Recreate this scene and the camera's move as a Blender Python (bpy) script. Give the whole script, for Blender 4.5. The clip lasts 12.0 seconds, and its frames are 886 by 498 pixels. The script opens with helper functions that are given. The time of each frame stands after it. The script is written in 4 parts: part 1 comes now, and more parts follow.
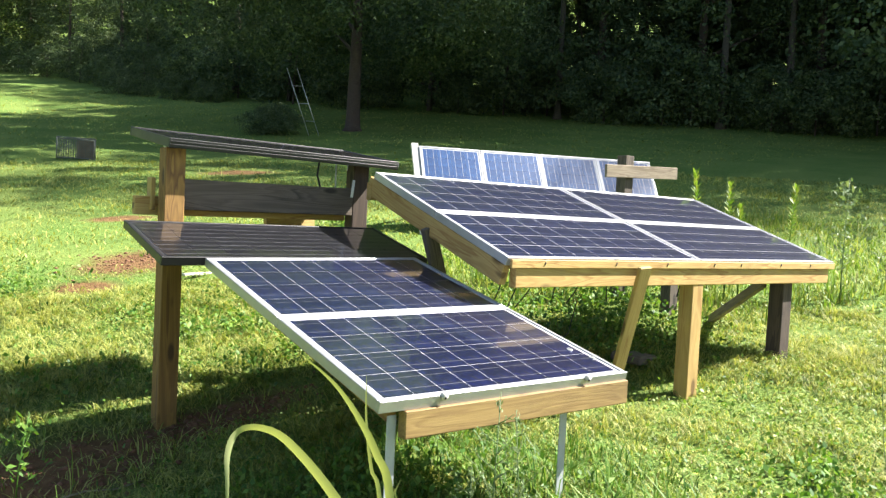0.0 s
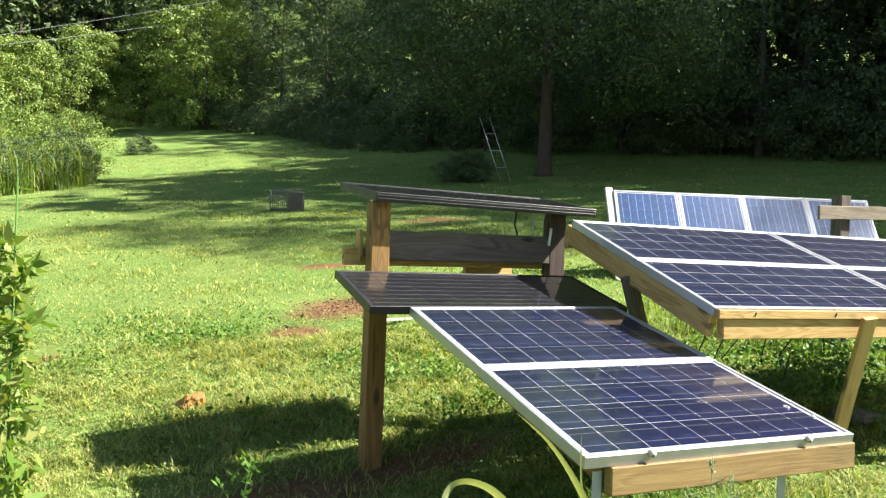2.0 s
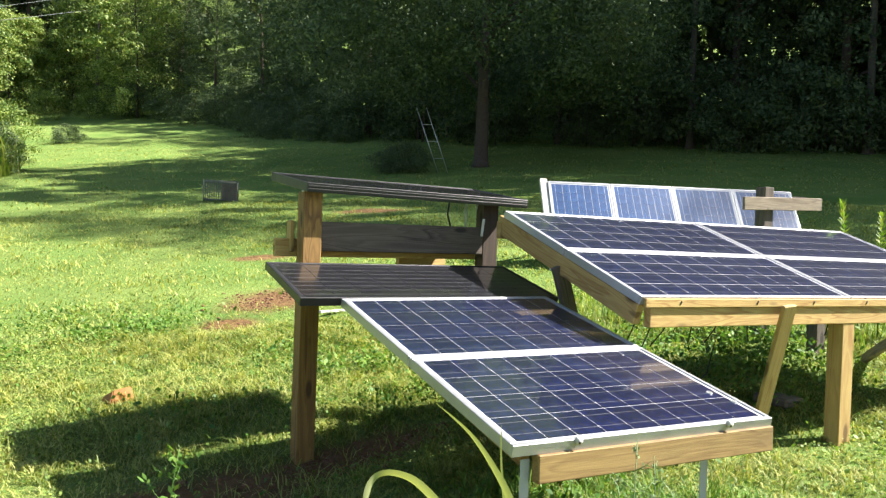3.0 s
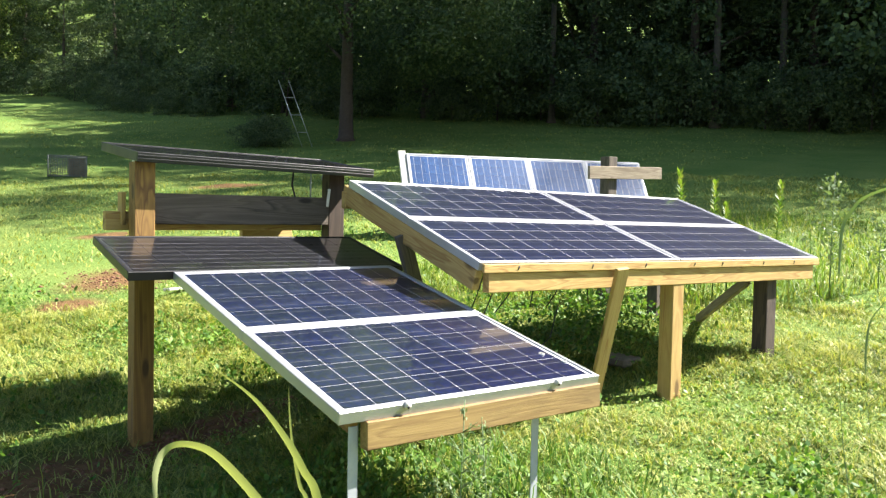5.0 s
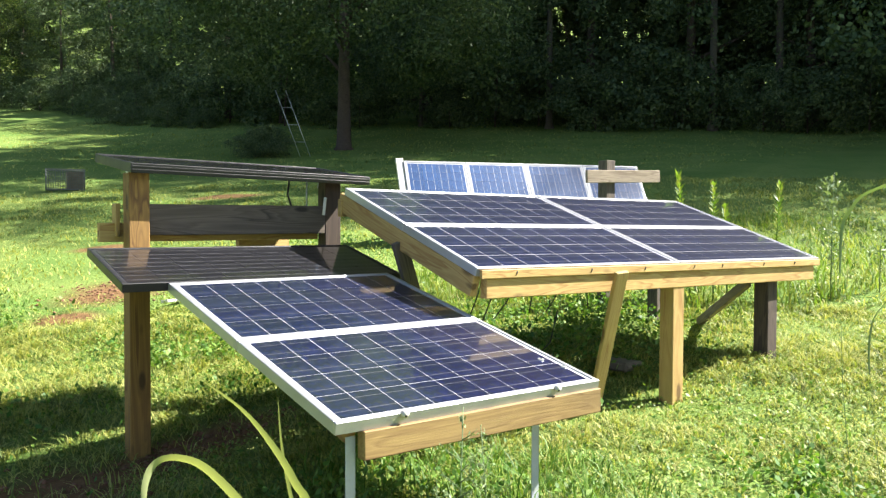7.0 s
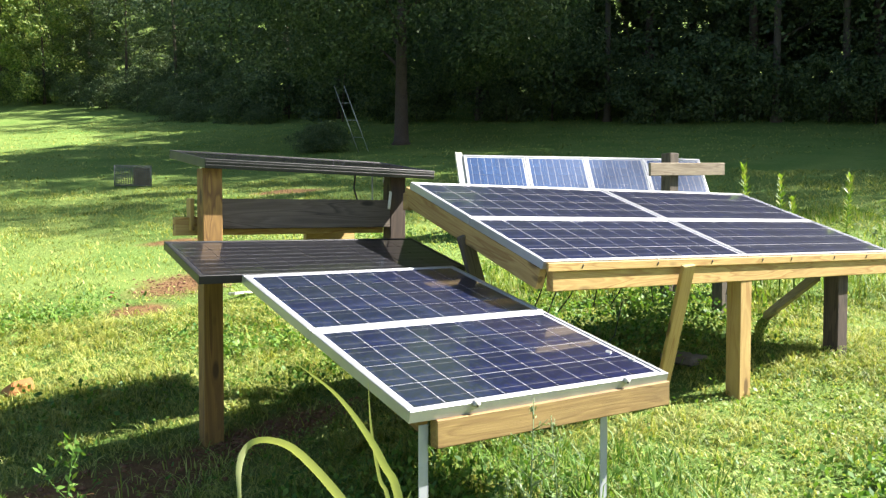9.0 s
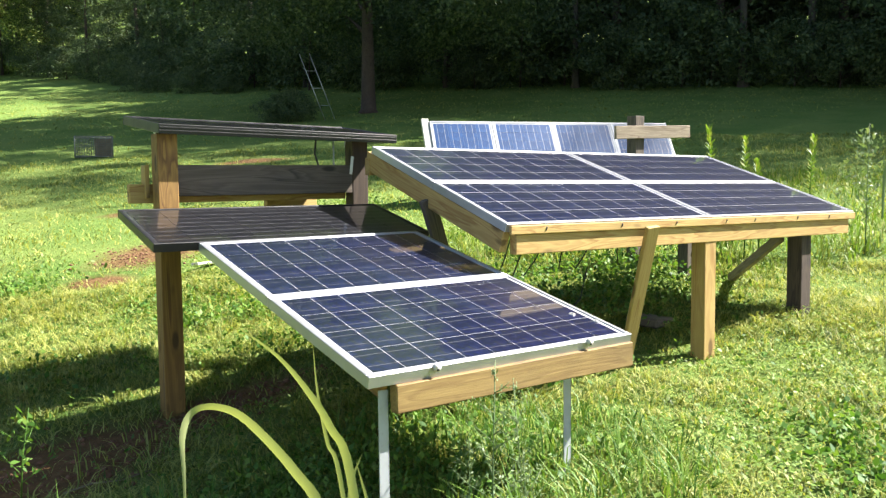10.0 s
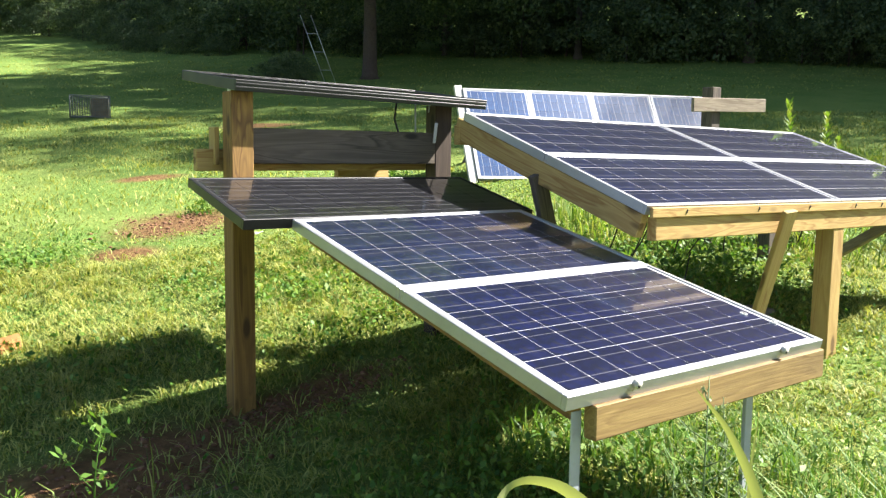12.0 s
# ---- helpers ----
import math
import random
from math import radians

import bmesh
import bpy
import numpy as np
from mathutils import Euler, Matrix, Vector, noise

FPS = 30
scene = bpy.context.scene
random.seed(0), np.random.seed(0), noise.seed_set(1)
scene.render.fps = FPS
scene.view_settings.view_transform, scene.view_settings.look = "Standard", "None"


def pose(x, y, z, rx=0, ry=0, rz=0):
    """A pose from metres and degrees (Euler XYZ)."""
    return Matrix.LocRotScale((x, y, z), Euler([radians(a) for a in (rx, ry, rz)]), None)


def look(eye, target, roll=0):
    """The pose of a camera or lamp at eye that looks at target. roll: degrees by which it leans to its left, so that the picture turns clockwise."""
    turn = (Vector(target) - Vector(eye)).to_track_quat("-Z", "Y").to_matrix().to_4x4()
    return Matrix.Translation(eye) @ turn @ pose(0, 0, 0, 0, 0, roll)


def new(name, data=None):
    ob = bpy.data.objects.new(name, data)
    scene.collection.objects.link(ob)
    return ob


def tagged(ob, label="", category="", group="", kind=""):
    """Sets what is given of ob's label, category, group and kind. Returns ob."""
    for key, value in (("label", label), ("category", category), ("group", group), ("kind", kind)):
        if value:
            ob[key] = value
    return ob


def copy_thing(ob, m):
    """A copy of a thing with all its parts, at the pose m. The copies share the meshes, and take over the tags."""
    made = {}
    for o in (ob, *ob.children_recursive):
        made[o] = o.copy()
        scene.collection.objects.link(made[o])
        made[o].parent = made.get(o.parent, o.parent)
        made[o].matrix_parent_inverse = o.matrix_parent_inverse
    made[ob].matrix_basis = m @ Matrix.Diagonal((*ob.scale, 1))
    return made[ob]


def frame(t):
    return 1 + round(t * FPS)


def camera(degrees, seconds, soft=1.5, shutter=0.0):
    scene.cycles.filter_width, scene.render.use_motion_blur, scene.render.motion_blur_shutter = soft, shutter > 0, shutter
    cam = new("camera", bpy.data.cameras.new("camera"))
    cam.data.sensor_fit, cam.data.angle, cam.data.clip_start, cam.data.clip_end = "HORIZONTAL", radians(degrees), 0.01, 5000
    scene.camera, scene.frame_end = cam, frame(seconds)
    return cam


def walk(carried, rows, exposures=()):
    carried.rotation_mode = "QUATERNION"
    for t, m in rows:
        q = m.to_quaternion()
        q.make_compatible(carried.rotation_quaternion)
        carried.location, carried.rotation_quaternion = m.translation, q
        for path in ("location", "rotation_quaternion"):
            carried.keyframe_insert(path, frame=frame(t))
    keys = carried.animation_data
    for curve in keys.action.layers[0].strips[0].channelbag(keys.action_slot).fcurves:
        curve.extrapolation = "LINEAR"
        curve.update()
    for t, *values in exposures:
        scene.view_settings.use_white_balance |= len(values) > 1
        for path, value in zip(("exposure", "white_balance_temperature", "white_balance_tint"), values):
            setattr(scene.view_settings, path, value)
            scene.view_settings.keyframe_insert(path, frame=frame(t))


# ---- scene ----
cam = camera(55.0, 12.0, soft=1.35)
PATH = [
    (0, (0.045, 0.183, 1.053), (1.238, 1.786, 0.958), 2.9),
    (0.5, (0.075, 0.18, 1.055), (1.266, 1.785, 0.977), 1.8),
    (1, (0.058, 0.193, 1.063), (1.115, 1.89, 1.009), 1.7),
    (1.5, (0.01, 0.211, 1.079), (0.844, 2.029, 1.052), 2.1),
    (2, (0.008, 0.192, 1.076), (0.814, 2.022, 1.063), 2.2),
    (2.5, (0.018, 0.192, 1.079), (0.88, 1.996, 1.061), 2.2),
    (4.5, (0.126, 0.141, 1.056), (1.258, 1.788, 0.987), 1.5),
    (5, (0.166, 0.141, 1.052), (1.355, 1.747, 0.974), 1.2),
    (5.5, (0.18, 0.156, 1.052), (1.387, 1.749, 0.978), 0.5),
    (6, (0.186, 0.163, 1.049), (1.382, 1.765, 0.98), 0.4),
    (6.5, (0.195, 0.16, 1.047), (1.386, 1.765, 0.982), 0.3),
    (8.5, (0.162, 0.15, 1.045), (1.296, 1.797, 0.999), 0.3),
    (9, (0.136, 0.151, 1.042), (1.218, 1.832, 0.968), 0.1),
    (9.5, (0.165, 0.151, 1.028), (1.257, 1.822, 0.903), 0.0),
    (10, (0.195, 0.176, 1.018), (1.331, 1.816, 0.872), -0.6),
    (10.5, (0.158, 0.25, 1.013), (1.327, 1.868, 0.88), -0.3),
    (11, (0.040, 0.409, 1.030), (1.193, 2.038, 0.898), 1.2),
    (11.5, (-0.040, 0.555, 1.023), (1.097, 2.193, 0.872), 1.8),
    (12, (0.030, 0.839, 1.024), (1.204, 2.444, 0.809), 0.8),
]
walk(cam, [(t, look(eye, target, roll)) for t, eye, target, roll in PATH], exposures=[(0.0, 2.2), (0.8, 2.16), (1.5, 2.0), (2.5, 2.0), (4.5, 2.2), (7.0, 2.22), (9.0, 2.17), (12.0, 2.13)])

# ---- light ----
SUN = Vector((0.88, -0.34, 1.0)).normalized()
elev, azim = math.asin(SUN.z), math.atan2(SUN.x, SUN.y)
world = bpy.data.worlds.new("sky")
scene.world = world
world.use_nodes = True
wn = world.node_tree
sky = wn.nodes.new("ShaderNodeTexSky")
sky.sky_type, sky.sun_disc, sky.sun_elevation, sky.sun_rotation = "NISHITA", False, elev, azim
wn.links.new(sky.outputs[0], wn.nodes["Background"].inputs[0])
wn.nodes["Background"].inputs[1].default_value = 0.05
lamp = new("sun", bpy.data.lights.new("sun", "SUN"))
lamp.data.energy, lamp.data.angle, lamp.data.color = 5.0, radians(0.55), (1.0, 0.95, 0.89)
lamp.matrix_world = look(SUN * 30, (0, 0, 0))


# ---- materials ----
def nodes_of(name):
    m = bpy.data.materials.new(name)
    m.use_nodes = True
    return m, m.node_tree, m.node_tree.nodes["Principled BSDF"]


def ramp(nt, src, stops):
    r = nt.nodes.new("ShaderNodeValToRGB")
    el = r.color_ramp.elements
    while len(el) < len(stops):
        el.new(0.5)
    for e, (p, c) in zip(el, stops):
        e.position, e.color = p, (*c, 1)
    nt.links.new(src, r.inputs[0])
    return r.outputs[0]


def coords(nt, scale=(1, 1, 1), kind="Object"):
    tc, mp = nt.nodes.new("ShaderNodeTexCoord"), nt.nodes.new("ShaderNodeMapping")
    mp.inputs["Scale"].default_value = scale
    nt.links.new(tc.outputs[kind], mp.inputs[0])
    return mp.outputs[0]


def noise_of(nt, vec, scale, detail=4, rough=0.55, warp=0.0):
    n = nt.nodes.new("ShaderNodeTexNoise")
    n.inputs["Scale"].default_value, n.inputs["Detail"].default_value = scale, detail
    n.inputs["Roughness"].default_value, n.inputs["Distortion"].default_value = rough, warp
    if vec:
        nt.links.new(vec, n.inputs["Vector"])
    return n.outputs[0]


def mixed(nt, fac, a, b, mode="MIX"):
    m = nt.nodes.new("ShaderNodeMix")
    m.data_type, m.blend_type = "RGBA", mode
    for sock, v in ((m.inputs[0], fac), (m.inputs[6], a), (m.inputs[7], b)):
        if isinstance(v, (int, float)):
            sock.default_value = v
        elif isinstance(v, tuple):
            sock.default_value = (*v, 1)
        else:
            nt.links.new(v, sock)
    return m.outputs[2]


def bump(nt, bsdf, src, strength, dist):
    b = nt.nodes.new("ShaderNodeBump")
    b.inputs["Strength"].default_value, b.inputs["Distance"].default_value = strength, dist
    nt.links.new(src, b.inputs["Height"])
    nt.links.new(b.outputs[0], bsdf.inputs["Normal"])


def wood(name, light, dark, stain, rough=0.75, knots=True, wear=0.35):
    """Sawn timber with the grain along local x."""
    m, nt, b = nodes_of(name)
    info = nt.nodes.new("ShaderNodeObjectInfo")
    add = nt.nodes.new("ShaderNodeVectorMath")
    add.operation = "MULTIPLY_ADD"
    comb = nt.nodes.new("ShaderNodeCombineXYZ")
    for k in range(3):
        nt.links.new(info.outputs["Random"], comb.inputs[k])
    nt.links.new(comb.outputs[0], add.inputs[0])
    add.inputs[1].default_value = (7.0, 3.0, 5.0)
    nt.links.new(coords(nt, (0.5, 5.0, 5.0)), add.inputs[2])
    grain = noise_of(nt, add.outputs[0], 2.6, 3, 0.5, 0.6)
    fine = noise_of(nt, coords(nt, (4, 160, 160)), 1.5, 3)
    patch = noise_of(nt, coords(nt, (1.6, 4, 4)), 2.3, 5, 0.65)
    mid = tuple(0.45 * p + 0.55 * q for p, q in zip(light, dark))
    col = ramp(nt, grain, [(0.30, light), (0.36, mid), (0.38, light), (0.44, mid), (0.46, light), (0.52, dark), (0.54, light), (0.60, mid), (0.63, light), (0.72, mid)])
    col = mixed(nt, ramp(nt, fine, [(0.35, (0.25,) * 3), (0.65, (0, 0, 0))]), col, dark)
    col = mixed(nt, ramp(nt, patch, [(0.50, (0, 0, 0)), (0.75, (wear,) * 3)]), col, stain)
    if knots:
        v = nt.nodes.new("ShaderNodeTexVoronoi")
        v.inputs["Scale"].default_value = 1.0
        nt.links.new(coords(nt, (3.3, 9, 9)), v.inputs["Vector"])
        col = mixed(nt, ramp(nt, v.outputs["Distance"], [(0.10, (0.85,) * 3), (0.17, (0, 0, 0))]), col, tuple(0.35 * v for v in dark))
    nt.links.new(col, b.inputs["Base Color"])
    b.inputs["Roughness"].default_value = rough
    bump(nt, b, fine, 0.35, 0.002)
    return m


def plain(name, colour, rough=0.5, metal=0.0, var=0.15, scale=9.0, dirt=(0.12, 0.10, 0.08), dirt_amount=0.3, coat=0.0):
    m, nt, b = nodes_of(name)
    n1, n2 = noise_of(nt, coords(nt), scale, 5), noise_of(nt, coords(nt), scale * 9, 3)
    col = mixed(nt, ramp(nt, n1, [(0.3, (0, 0, 0)), (0.7, (1, 1, 1))]), tuple(c * (1 - var) for c in colour), tuple(min(1, c * (1 + var)) for c in colour))
    col = mixed(nt, ramp(nt, n2, [(0.55, (0, 0, 0)), (0.8, (dirt_amount,) * 3)]), col, dirt)
    nt.links.new(col, b.inputs["Base Color"])
    b.inputs["Metallic"].default_value = metal
    r = nt.nodes.new("ShaderNodeMapRange")
    r.inputs[3].default_value, r.inputs[4].default_value = max(0, rough - 0.1), min(1, rough + 0.12)
    nt.links.new(n1, r.inputs[0])
    nt.links.new(r.outputs[0], b.inputs["Roughness"])
    b.inputs["Coat Weight"].default_value, b.inputs["Coat Roughness"].default_value = coat, 0.04
    bump(nt, b, n2, 0.1, 0.001)
    return m


def cell_mat(name, a, c, grain=18.0, coat=1.0):
    """Crystalline silicon under float glass, each cell a little different."""
    m, nt, b = nodes_of(name)
    info = nt.nodes.new("ShaderNodeObjectInfo")
    v = nt.nodes.new("ShaderNodeTexVoronoi")
    v.inputs["Scale"].default_value = grain * 3
    nt.links.new(coords(nt), v.inputs["Vector"])
    col = mixed(nt, ramp(nt, v.outputs["Color"], [(0.2, (0, 0, 0)), (0.8, (1, 1, 1))]), a, c)
    col = mixed(nt, ramp(nt, info.outputs["Random"], [(0.0, (0.0,) * 3), (1.0, (0.35,) * 3)]), col, tuple(0.55 * x for x in a))
    dust = noise_of(nt, coords(nt, kind="Object"), 14.0, 6, 0.7)
    col = mixed(nt, ramp(nt, dust, [(0.55, (0, 0, 0)), (0.85, (0.12,) * 3)]), col, (0.30, 0.28, 0.26))
    nt.links.new(col, b.inputs["Base Color"])
    b.inputs["Roughness"].default_value = 0.35
    b.inputs["Coat Weight"].default_value, b.inputs["Coat Roughness"].default_value, b.inputs["Coat IOR"].default_value = coat, 0.045, 1.5
    return m


def leaf_mat(name, stops, through_amount=0.35, rough=0.5, gloss=0.25, patch=0.5, swing=0.7):
    """Leaves: each island its own green, some light passing through."""
    m, nt, b = nodes_of(name)
    geo = nt.nodes.new("ShaderNodeNewGeometry")
    big = noise_of(nt, coords(nt), patch, 3)
    add = nt.nodes.new("ShaderNodeMath")
    add.operation = "MULTIPLY_ADD"
    nt.links.new(big, add.inputs[0])
    add.inputs[1].default_value, add.inputs[2].default_value = swing, -swing / 2
    tot = nt.nodes.new("ShaderNodeMath")
    nt.links.new(add.outputs[0], tot.inputs[0])
    nt.links.new(geo.outputs["Random Per Island"], tot.inputs[1])
    col = ramp(nt, tot.outputs[0], stops)
    nt.links.new(col, b.inputs["Base Color"])
    b.inputs["Roughness"].default_value, b.inputs["Specular IOR Level"].default_value = rough, gloss
    tr = nt.nodes.new("ShaderNodeBsdfTranslucent")
    nt.links.new(mixed(nt, 1.0, col, (1.0, 1.0, 0.45), "MULTIPLY"), tr.inputs[0])
    mx = nt.nodes.new("ShaderNodeMixShader")
    mx.inputs[0].default_value = through_amount
    nt.links.new(b.outputs[0], mx.inputs[1])
    nt.links.new(tr.outputs[0], mx.inputs[2])
    nt.links.new(mx.outputs[0], nt.nodes["Material Output"].inputs[0])
    return m


PINE = wood("fresh_pine", (0.462, 0.328, 0.113), (0.293, 0.162, 0.0441), (0.216, 0.132, 0.0441))
TREATED = wood("treated_pine", (0.289, 0.165, 0.0399), (0.125, 0.0595, 0.016), (0.107, 0.0595, 0.0186))
AGED_PINE = wood("aged_pine", (0.289, 0.194, 0.0649), (0.147, 0.081, 0.024), (0.071, 0.0463, 0.0216))
GREY_WOOD = wood("weathered_wood", (0.14, 0.112, 0.084), (0.0525, 0.042, 0.0315), (0.042, 0.0385, 0.035), 0.85)
PALE_WOOD = wood("silvered_wood", (0.28, 0.231, 0.161), (0.14, 0.105, 0.07), (0.154, 0.133, 0.105), 0.85)
DARK_WOOD = wood("dark_wood", (0.084, 0.0595, 0.042), (0.0315, 0.0224, 0.0168), (0.035, 0.028, 0.0245), 0.85)
ALU = plain("aluminium_frame", (0.382, 0.389, 0.396), 0.38, 0.6, 0.06, 12, (0.216, 0.202, 0.18), 0.25)
BLACK = plain("black_frame", (0.0125, 0.0125, 0.0135), 0.42, 0.2, 0.2, 12, (0.05, 0.045, 0.04), 0.25)
BACKING = plain("white_backsheet", (0.434, 0.434, 0.462), 0.5, 0, 0.04, 10, (0.28, 0.266, 0.245), 0.2, 1.0)
DARK_BACK = plain("black_backsheet", (0.018, 0.018, 0.022), 0.5, 0, 0.1, 10, (0.05, 0.05, 0.05), 0.2, 1.0)
BUSBAR = plain("busbar_silver", (0.105, 0.105, 0.131), 0.4, 0.3, 0.05, 10, (0.158, 0.158, 0.158), 0.1, 1.0)
BUSBAR_DIM = plain("busbar_dim", (0.139, 0.139, 0.151), 0.4, 0.3, 0.05, 10, (0.252, 0.252, 0.252), 0.1, 1.0)
BUSBAR_PALE = plain("busbar_pale", (0.315, 0.329, 0.364), 0.4, 0.3, 0.05, 10, (0.21, 0.21, 0.21), 0.1, 1.0)
POLY = cell_mat("polycrystalline_cell", (0.00217, 0.00465, 0.0222), (0.00496, 0.0105, 0.0507))
POLY_DARK = cell_mat("dark_polycrystalline_cell", (0.0011, 0.00248, 0.0204), (0.0025, 0.00562, 0.0466))
MONO = cell_mat("monocrystalline_cell", (0.007, 0.007, 0.0098), (0.0091, 0.0091, 0.0126))
BLUE = cell_mat("blue_cell", (0.00856, 0.0405, 0.132), (0.0143, 0.0642, 0.187), coat=0.45)
WHITE_PAINT = plain("white_painted_wood", (0.504, 0.483, 0.434), 0.6, 0, 0.1, 6, (0.245, 0.196, 0.14), 0.5)
WHITE_METAL = plain("white_metal", (0.364, 0.385, 0.406), 0.45, 0.1, 0.06, 8, (0.245, 0.224, 0.196), 0.3)
STEEL = plain("galvanised_steel", (0.55, 0.55, 0.53), 0.4, 0.8, 0.15, 20)
RUBBER = plain("black_cable", (0.012, 0.012, 0.012), 0.5)
EARTH = plain("earth", (0.168, 0.0805, 0.042), 0.95, 0, 0.35, 20, (0.056, 0.035, 0.021), 0.5)
STONE = plain("concrete", (0.112, 0.091, 0.07), 0.9, 0, 0.3, 14, (0.056, 0.042, 0.0315), 0.6)
CLAY = plain("clay_brick", (0.35, 0.154, 0.049), 0.85, 0, 0.2, 14, (0.175, 0.084, 0.035), 0.5)
BARK = wood("bark", (0.095, 0.0672, 0.048), (0.0285, 0.0192, 0.015), (0.095, 0.08, 0.0525), 0.95, False)
GREY_BARK = wood("grey_bark", (0.11, 0.092, 0.072), (0.05, 0.04, 0.03), (0.07, 0.07, 0.05), 0.95, False)
BOX_WOOD = plain("weathered_box", (0.16, 0.125, 0.09), 0.85, 0, 0.3, 9, (0.07, 0.055, 0.04), 0.5)
WIRE = plain("dull_wire", (0.16, 0.17, 0.17), 0.7)
MESH_BOX = plain("dark_wire", (0.13, 0.14, 0.12), 0.8, 0, 0.3, 15, (0.10, 0.10, 0.09), 0.5)
GRASS = leaf_mat("lawn_grass", [(0.0, (0.098, 0.151, 0.0373)), (0.35, (0.245, 0.302, 0.0744)), (0.7, (0.431, 0.428, 0.127)), (1.0, (0.44, 0.45, 0.15))], 0.40, patch=5.0, swing=1.6)
CLOVER = leaf_mat("clover_leaf", [(0.0, (0.11, 0.19, 0.035)), (0.5, (0.20, 0.29, 0.06)), (1.0, (0.30, 0.37, 0.09))], 0.35, patch=3.0, swing=1.0)
TALL_GRASS = leaf_mat("tall_grass", [(0.0, (0.084, 0.168, 0.021)), (0.5, (0.168, 0.266, 0.042)), (1.0, (0.308, 0.322, 0.098))], 0.45)
WEED = leaf_mat("weed_leaf", [(0.0, (0.049, 0.126, 0.021)), (0.5, (0.112, 0.224, 0.035)), (1.0, (0.196, 0.294, 0.056))], 0.35)
BLADE = leaf_mat("reed_leaf", [(0.0, (0.244, 0.302, 0.101)), (1.0, (0.426, 0.42, 0.227))], 0.35)
STRAW = leaf_mat("dry_grass", [(0.0, (0.154, 0.119, 0.049)), (0.5, (0.28, 0.231, 0.105)), (1.0, (0.364, 0.322, 0.175))], 0.2)
SAGE = leaf_mat("sage_leaf", [(0.0, (0.112, 0.182, 0.07)), (1.0, (0.238, 0.294, 0.154))], 0.3)
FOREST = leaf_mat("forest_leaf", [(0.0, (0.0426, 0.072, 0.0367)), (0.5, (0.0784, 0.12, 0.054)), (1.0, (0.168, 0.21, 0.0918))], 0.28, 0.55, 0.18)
# lighter copy of the forest leaf, with the far trees' sunlight painted in
SUN_TONED = leaf_mat("sun_toned_leaf", [(0.0, (0.0688, 0.133, 0.0281)), (0.5, (0.173, 0.255, 0.0561)), (1.0, (0.367, 0.408, 0.112))], 0.25)

# patches of bare soil: x, y, half length, half width, turn
DIRT = [(0.78, 3.66, 0.80, 0.38, 16), (2.2, 7.15, 0.62, 0.42, 30), (1.6, 6.5, 0.3, 0.2, 0), (1.55, 3.85, 0.5, 0.22, 0), (5.2, 12.4, 0.7, 0.25, -30), (2.6, 9.2, 0.4, 0.18, 0), (3.1, 3.4, 0.45, 0.2, 0), (-0.2, 6.6, 0.3, 0.15, 0)]


def soil_material():
    m, nt, b = nodes_of("turf_and_soil")
    xy = coords(nt)
    rag = noise_of(nt, xy, 3.5, 6, 0.7)
    total = None
    for x, y, a, w, turn in DIRT:
        mp = nt.nodes.new("ShaderNodeMapping")
        mp.vector_type = "TEXTURE"
        mp.inputs["Location"].default_value, mp.inputs["Rotation"].default_value = (x, y, 0), (0, 0, radians(turn))
        mp.inputs["Scale"].default_value = (a, w, 1000)
        nt.links.new(xy, mp.inputs[0])
        ln = nt.nodes.new("ShaderNodeVectorMath")
        ln.operation = "LENGTH"
        nt.links.new(mp.outputs[0], ln.inputs[0])
        if total is None:
            total = ln.outputs["Value"]
        else:
            mn = nt.nodes.new("ShaderNodeMath")
            mn.operation = "MINIMUM"
            nt.links.new(total, mn.inputs[0])
            nt.links.new(ln.outputs["Value"], mn.inputs[1])
            total = mn.outputs[0]
    ad = nt.nodes.new("ShaderNodeMath")
    nt.links.new(total, ad.inputs[0])
    nt.links.new(rag, ad.inputs[1])
    # halved, so that the sum stays inside the ramp
    half = nt.nodes.new("ShaderNodeMath")
    half.operation = "MULTIPLY"
    half.inputs[1].default_value = 0.5
    nt.links.new(ad.outputs[0], half.inputs[0])
    mask = ramp(nt, half.outputs[0], [(0.52, (0.9,) * 3), (0.80, (0, 0, 0))])
    dirt = ramp(nt, noise_of(nt, xy, 16, 8, 0.7), [(0.3, (0.084, 0.0385, 0.021)), (0.55, (0.182, 0.091, 0.0455)), (0.8, (0.266, 0.154, 0.084))])
    turf = ramp(nt, noise_of(nt, xy, 30, 8, 0.7), [(0.25, (0.042, 0.078, 0.018)), (0.5, (0.112, 0.182, 0.040)), (0.68, (0.20, 0.265, 0.07)), (0.85, (0.31, 0.28, 0.115))])
    wide = ramp(nt, noise_of(nt, xy, 0.9, 5, 0.6), [(0.35, (0.10, 0.178, 0.038)), (0.65, (0.212, 0.262, 0.07))])
    turf = mixed(nt, 0.5, turf, wide)
    nt.links.new(mixed(nt, mask, turf, dirt), b.inputs["Base Color"])
    b.inputs["Roughness"].default_value, b.inputs["Specular IOR Level"].default_value = 0.95, 0.1
    bump(nt, b, noise_of(nt, xy, 45, 6, 0.75), 0.8, 0.03)
    return m


TURF = soil_material()


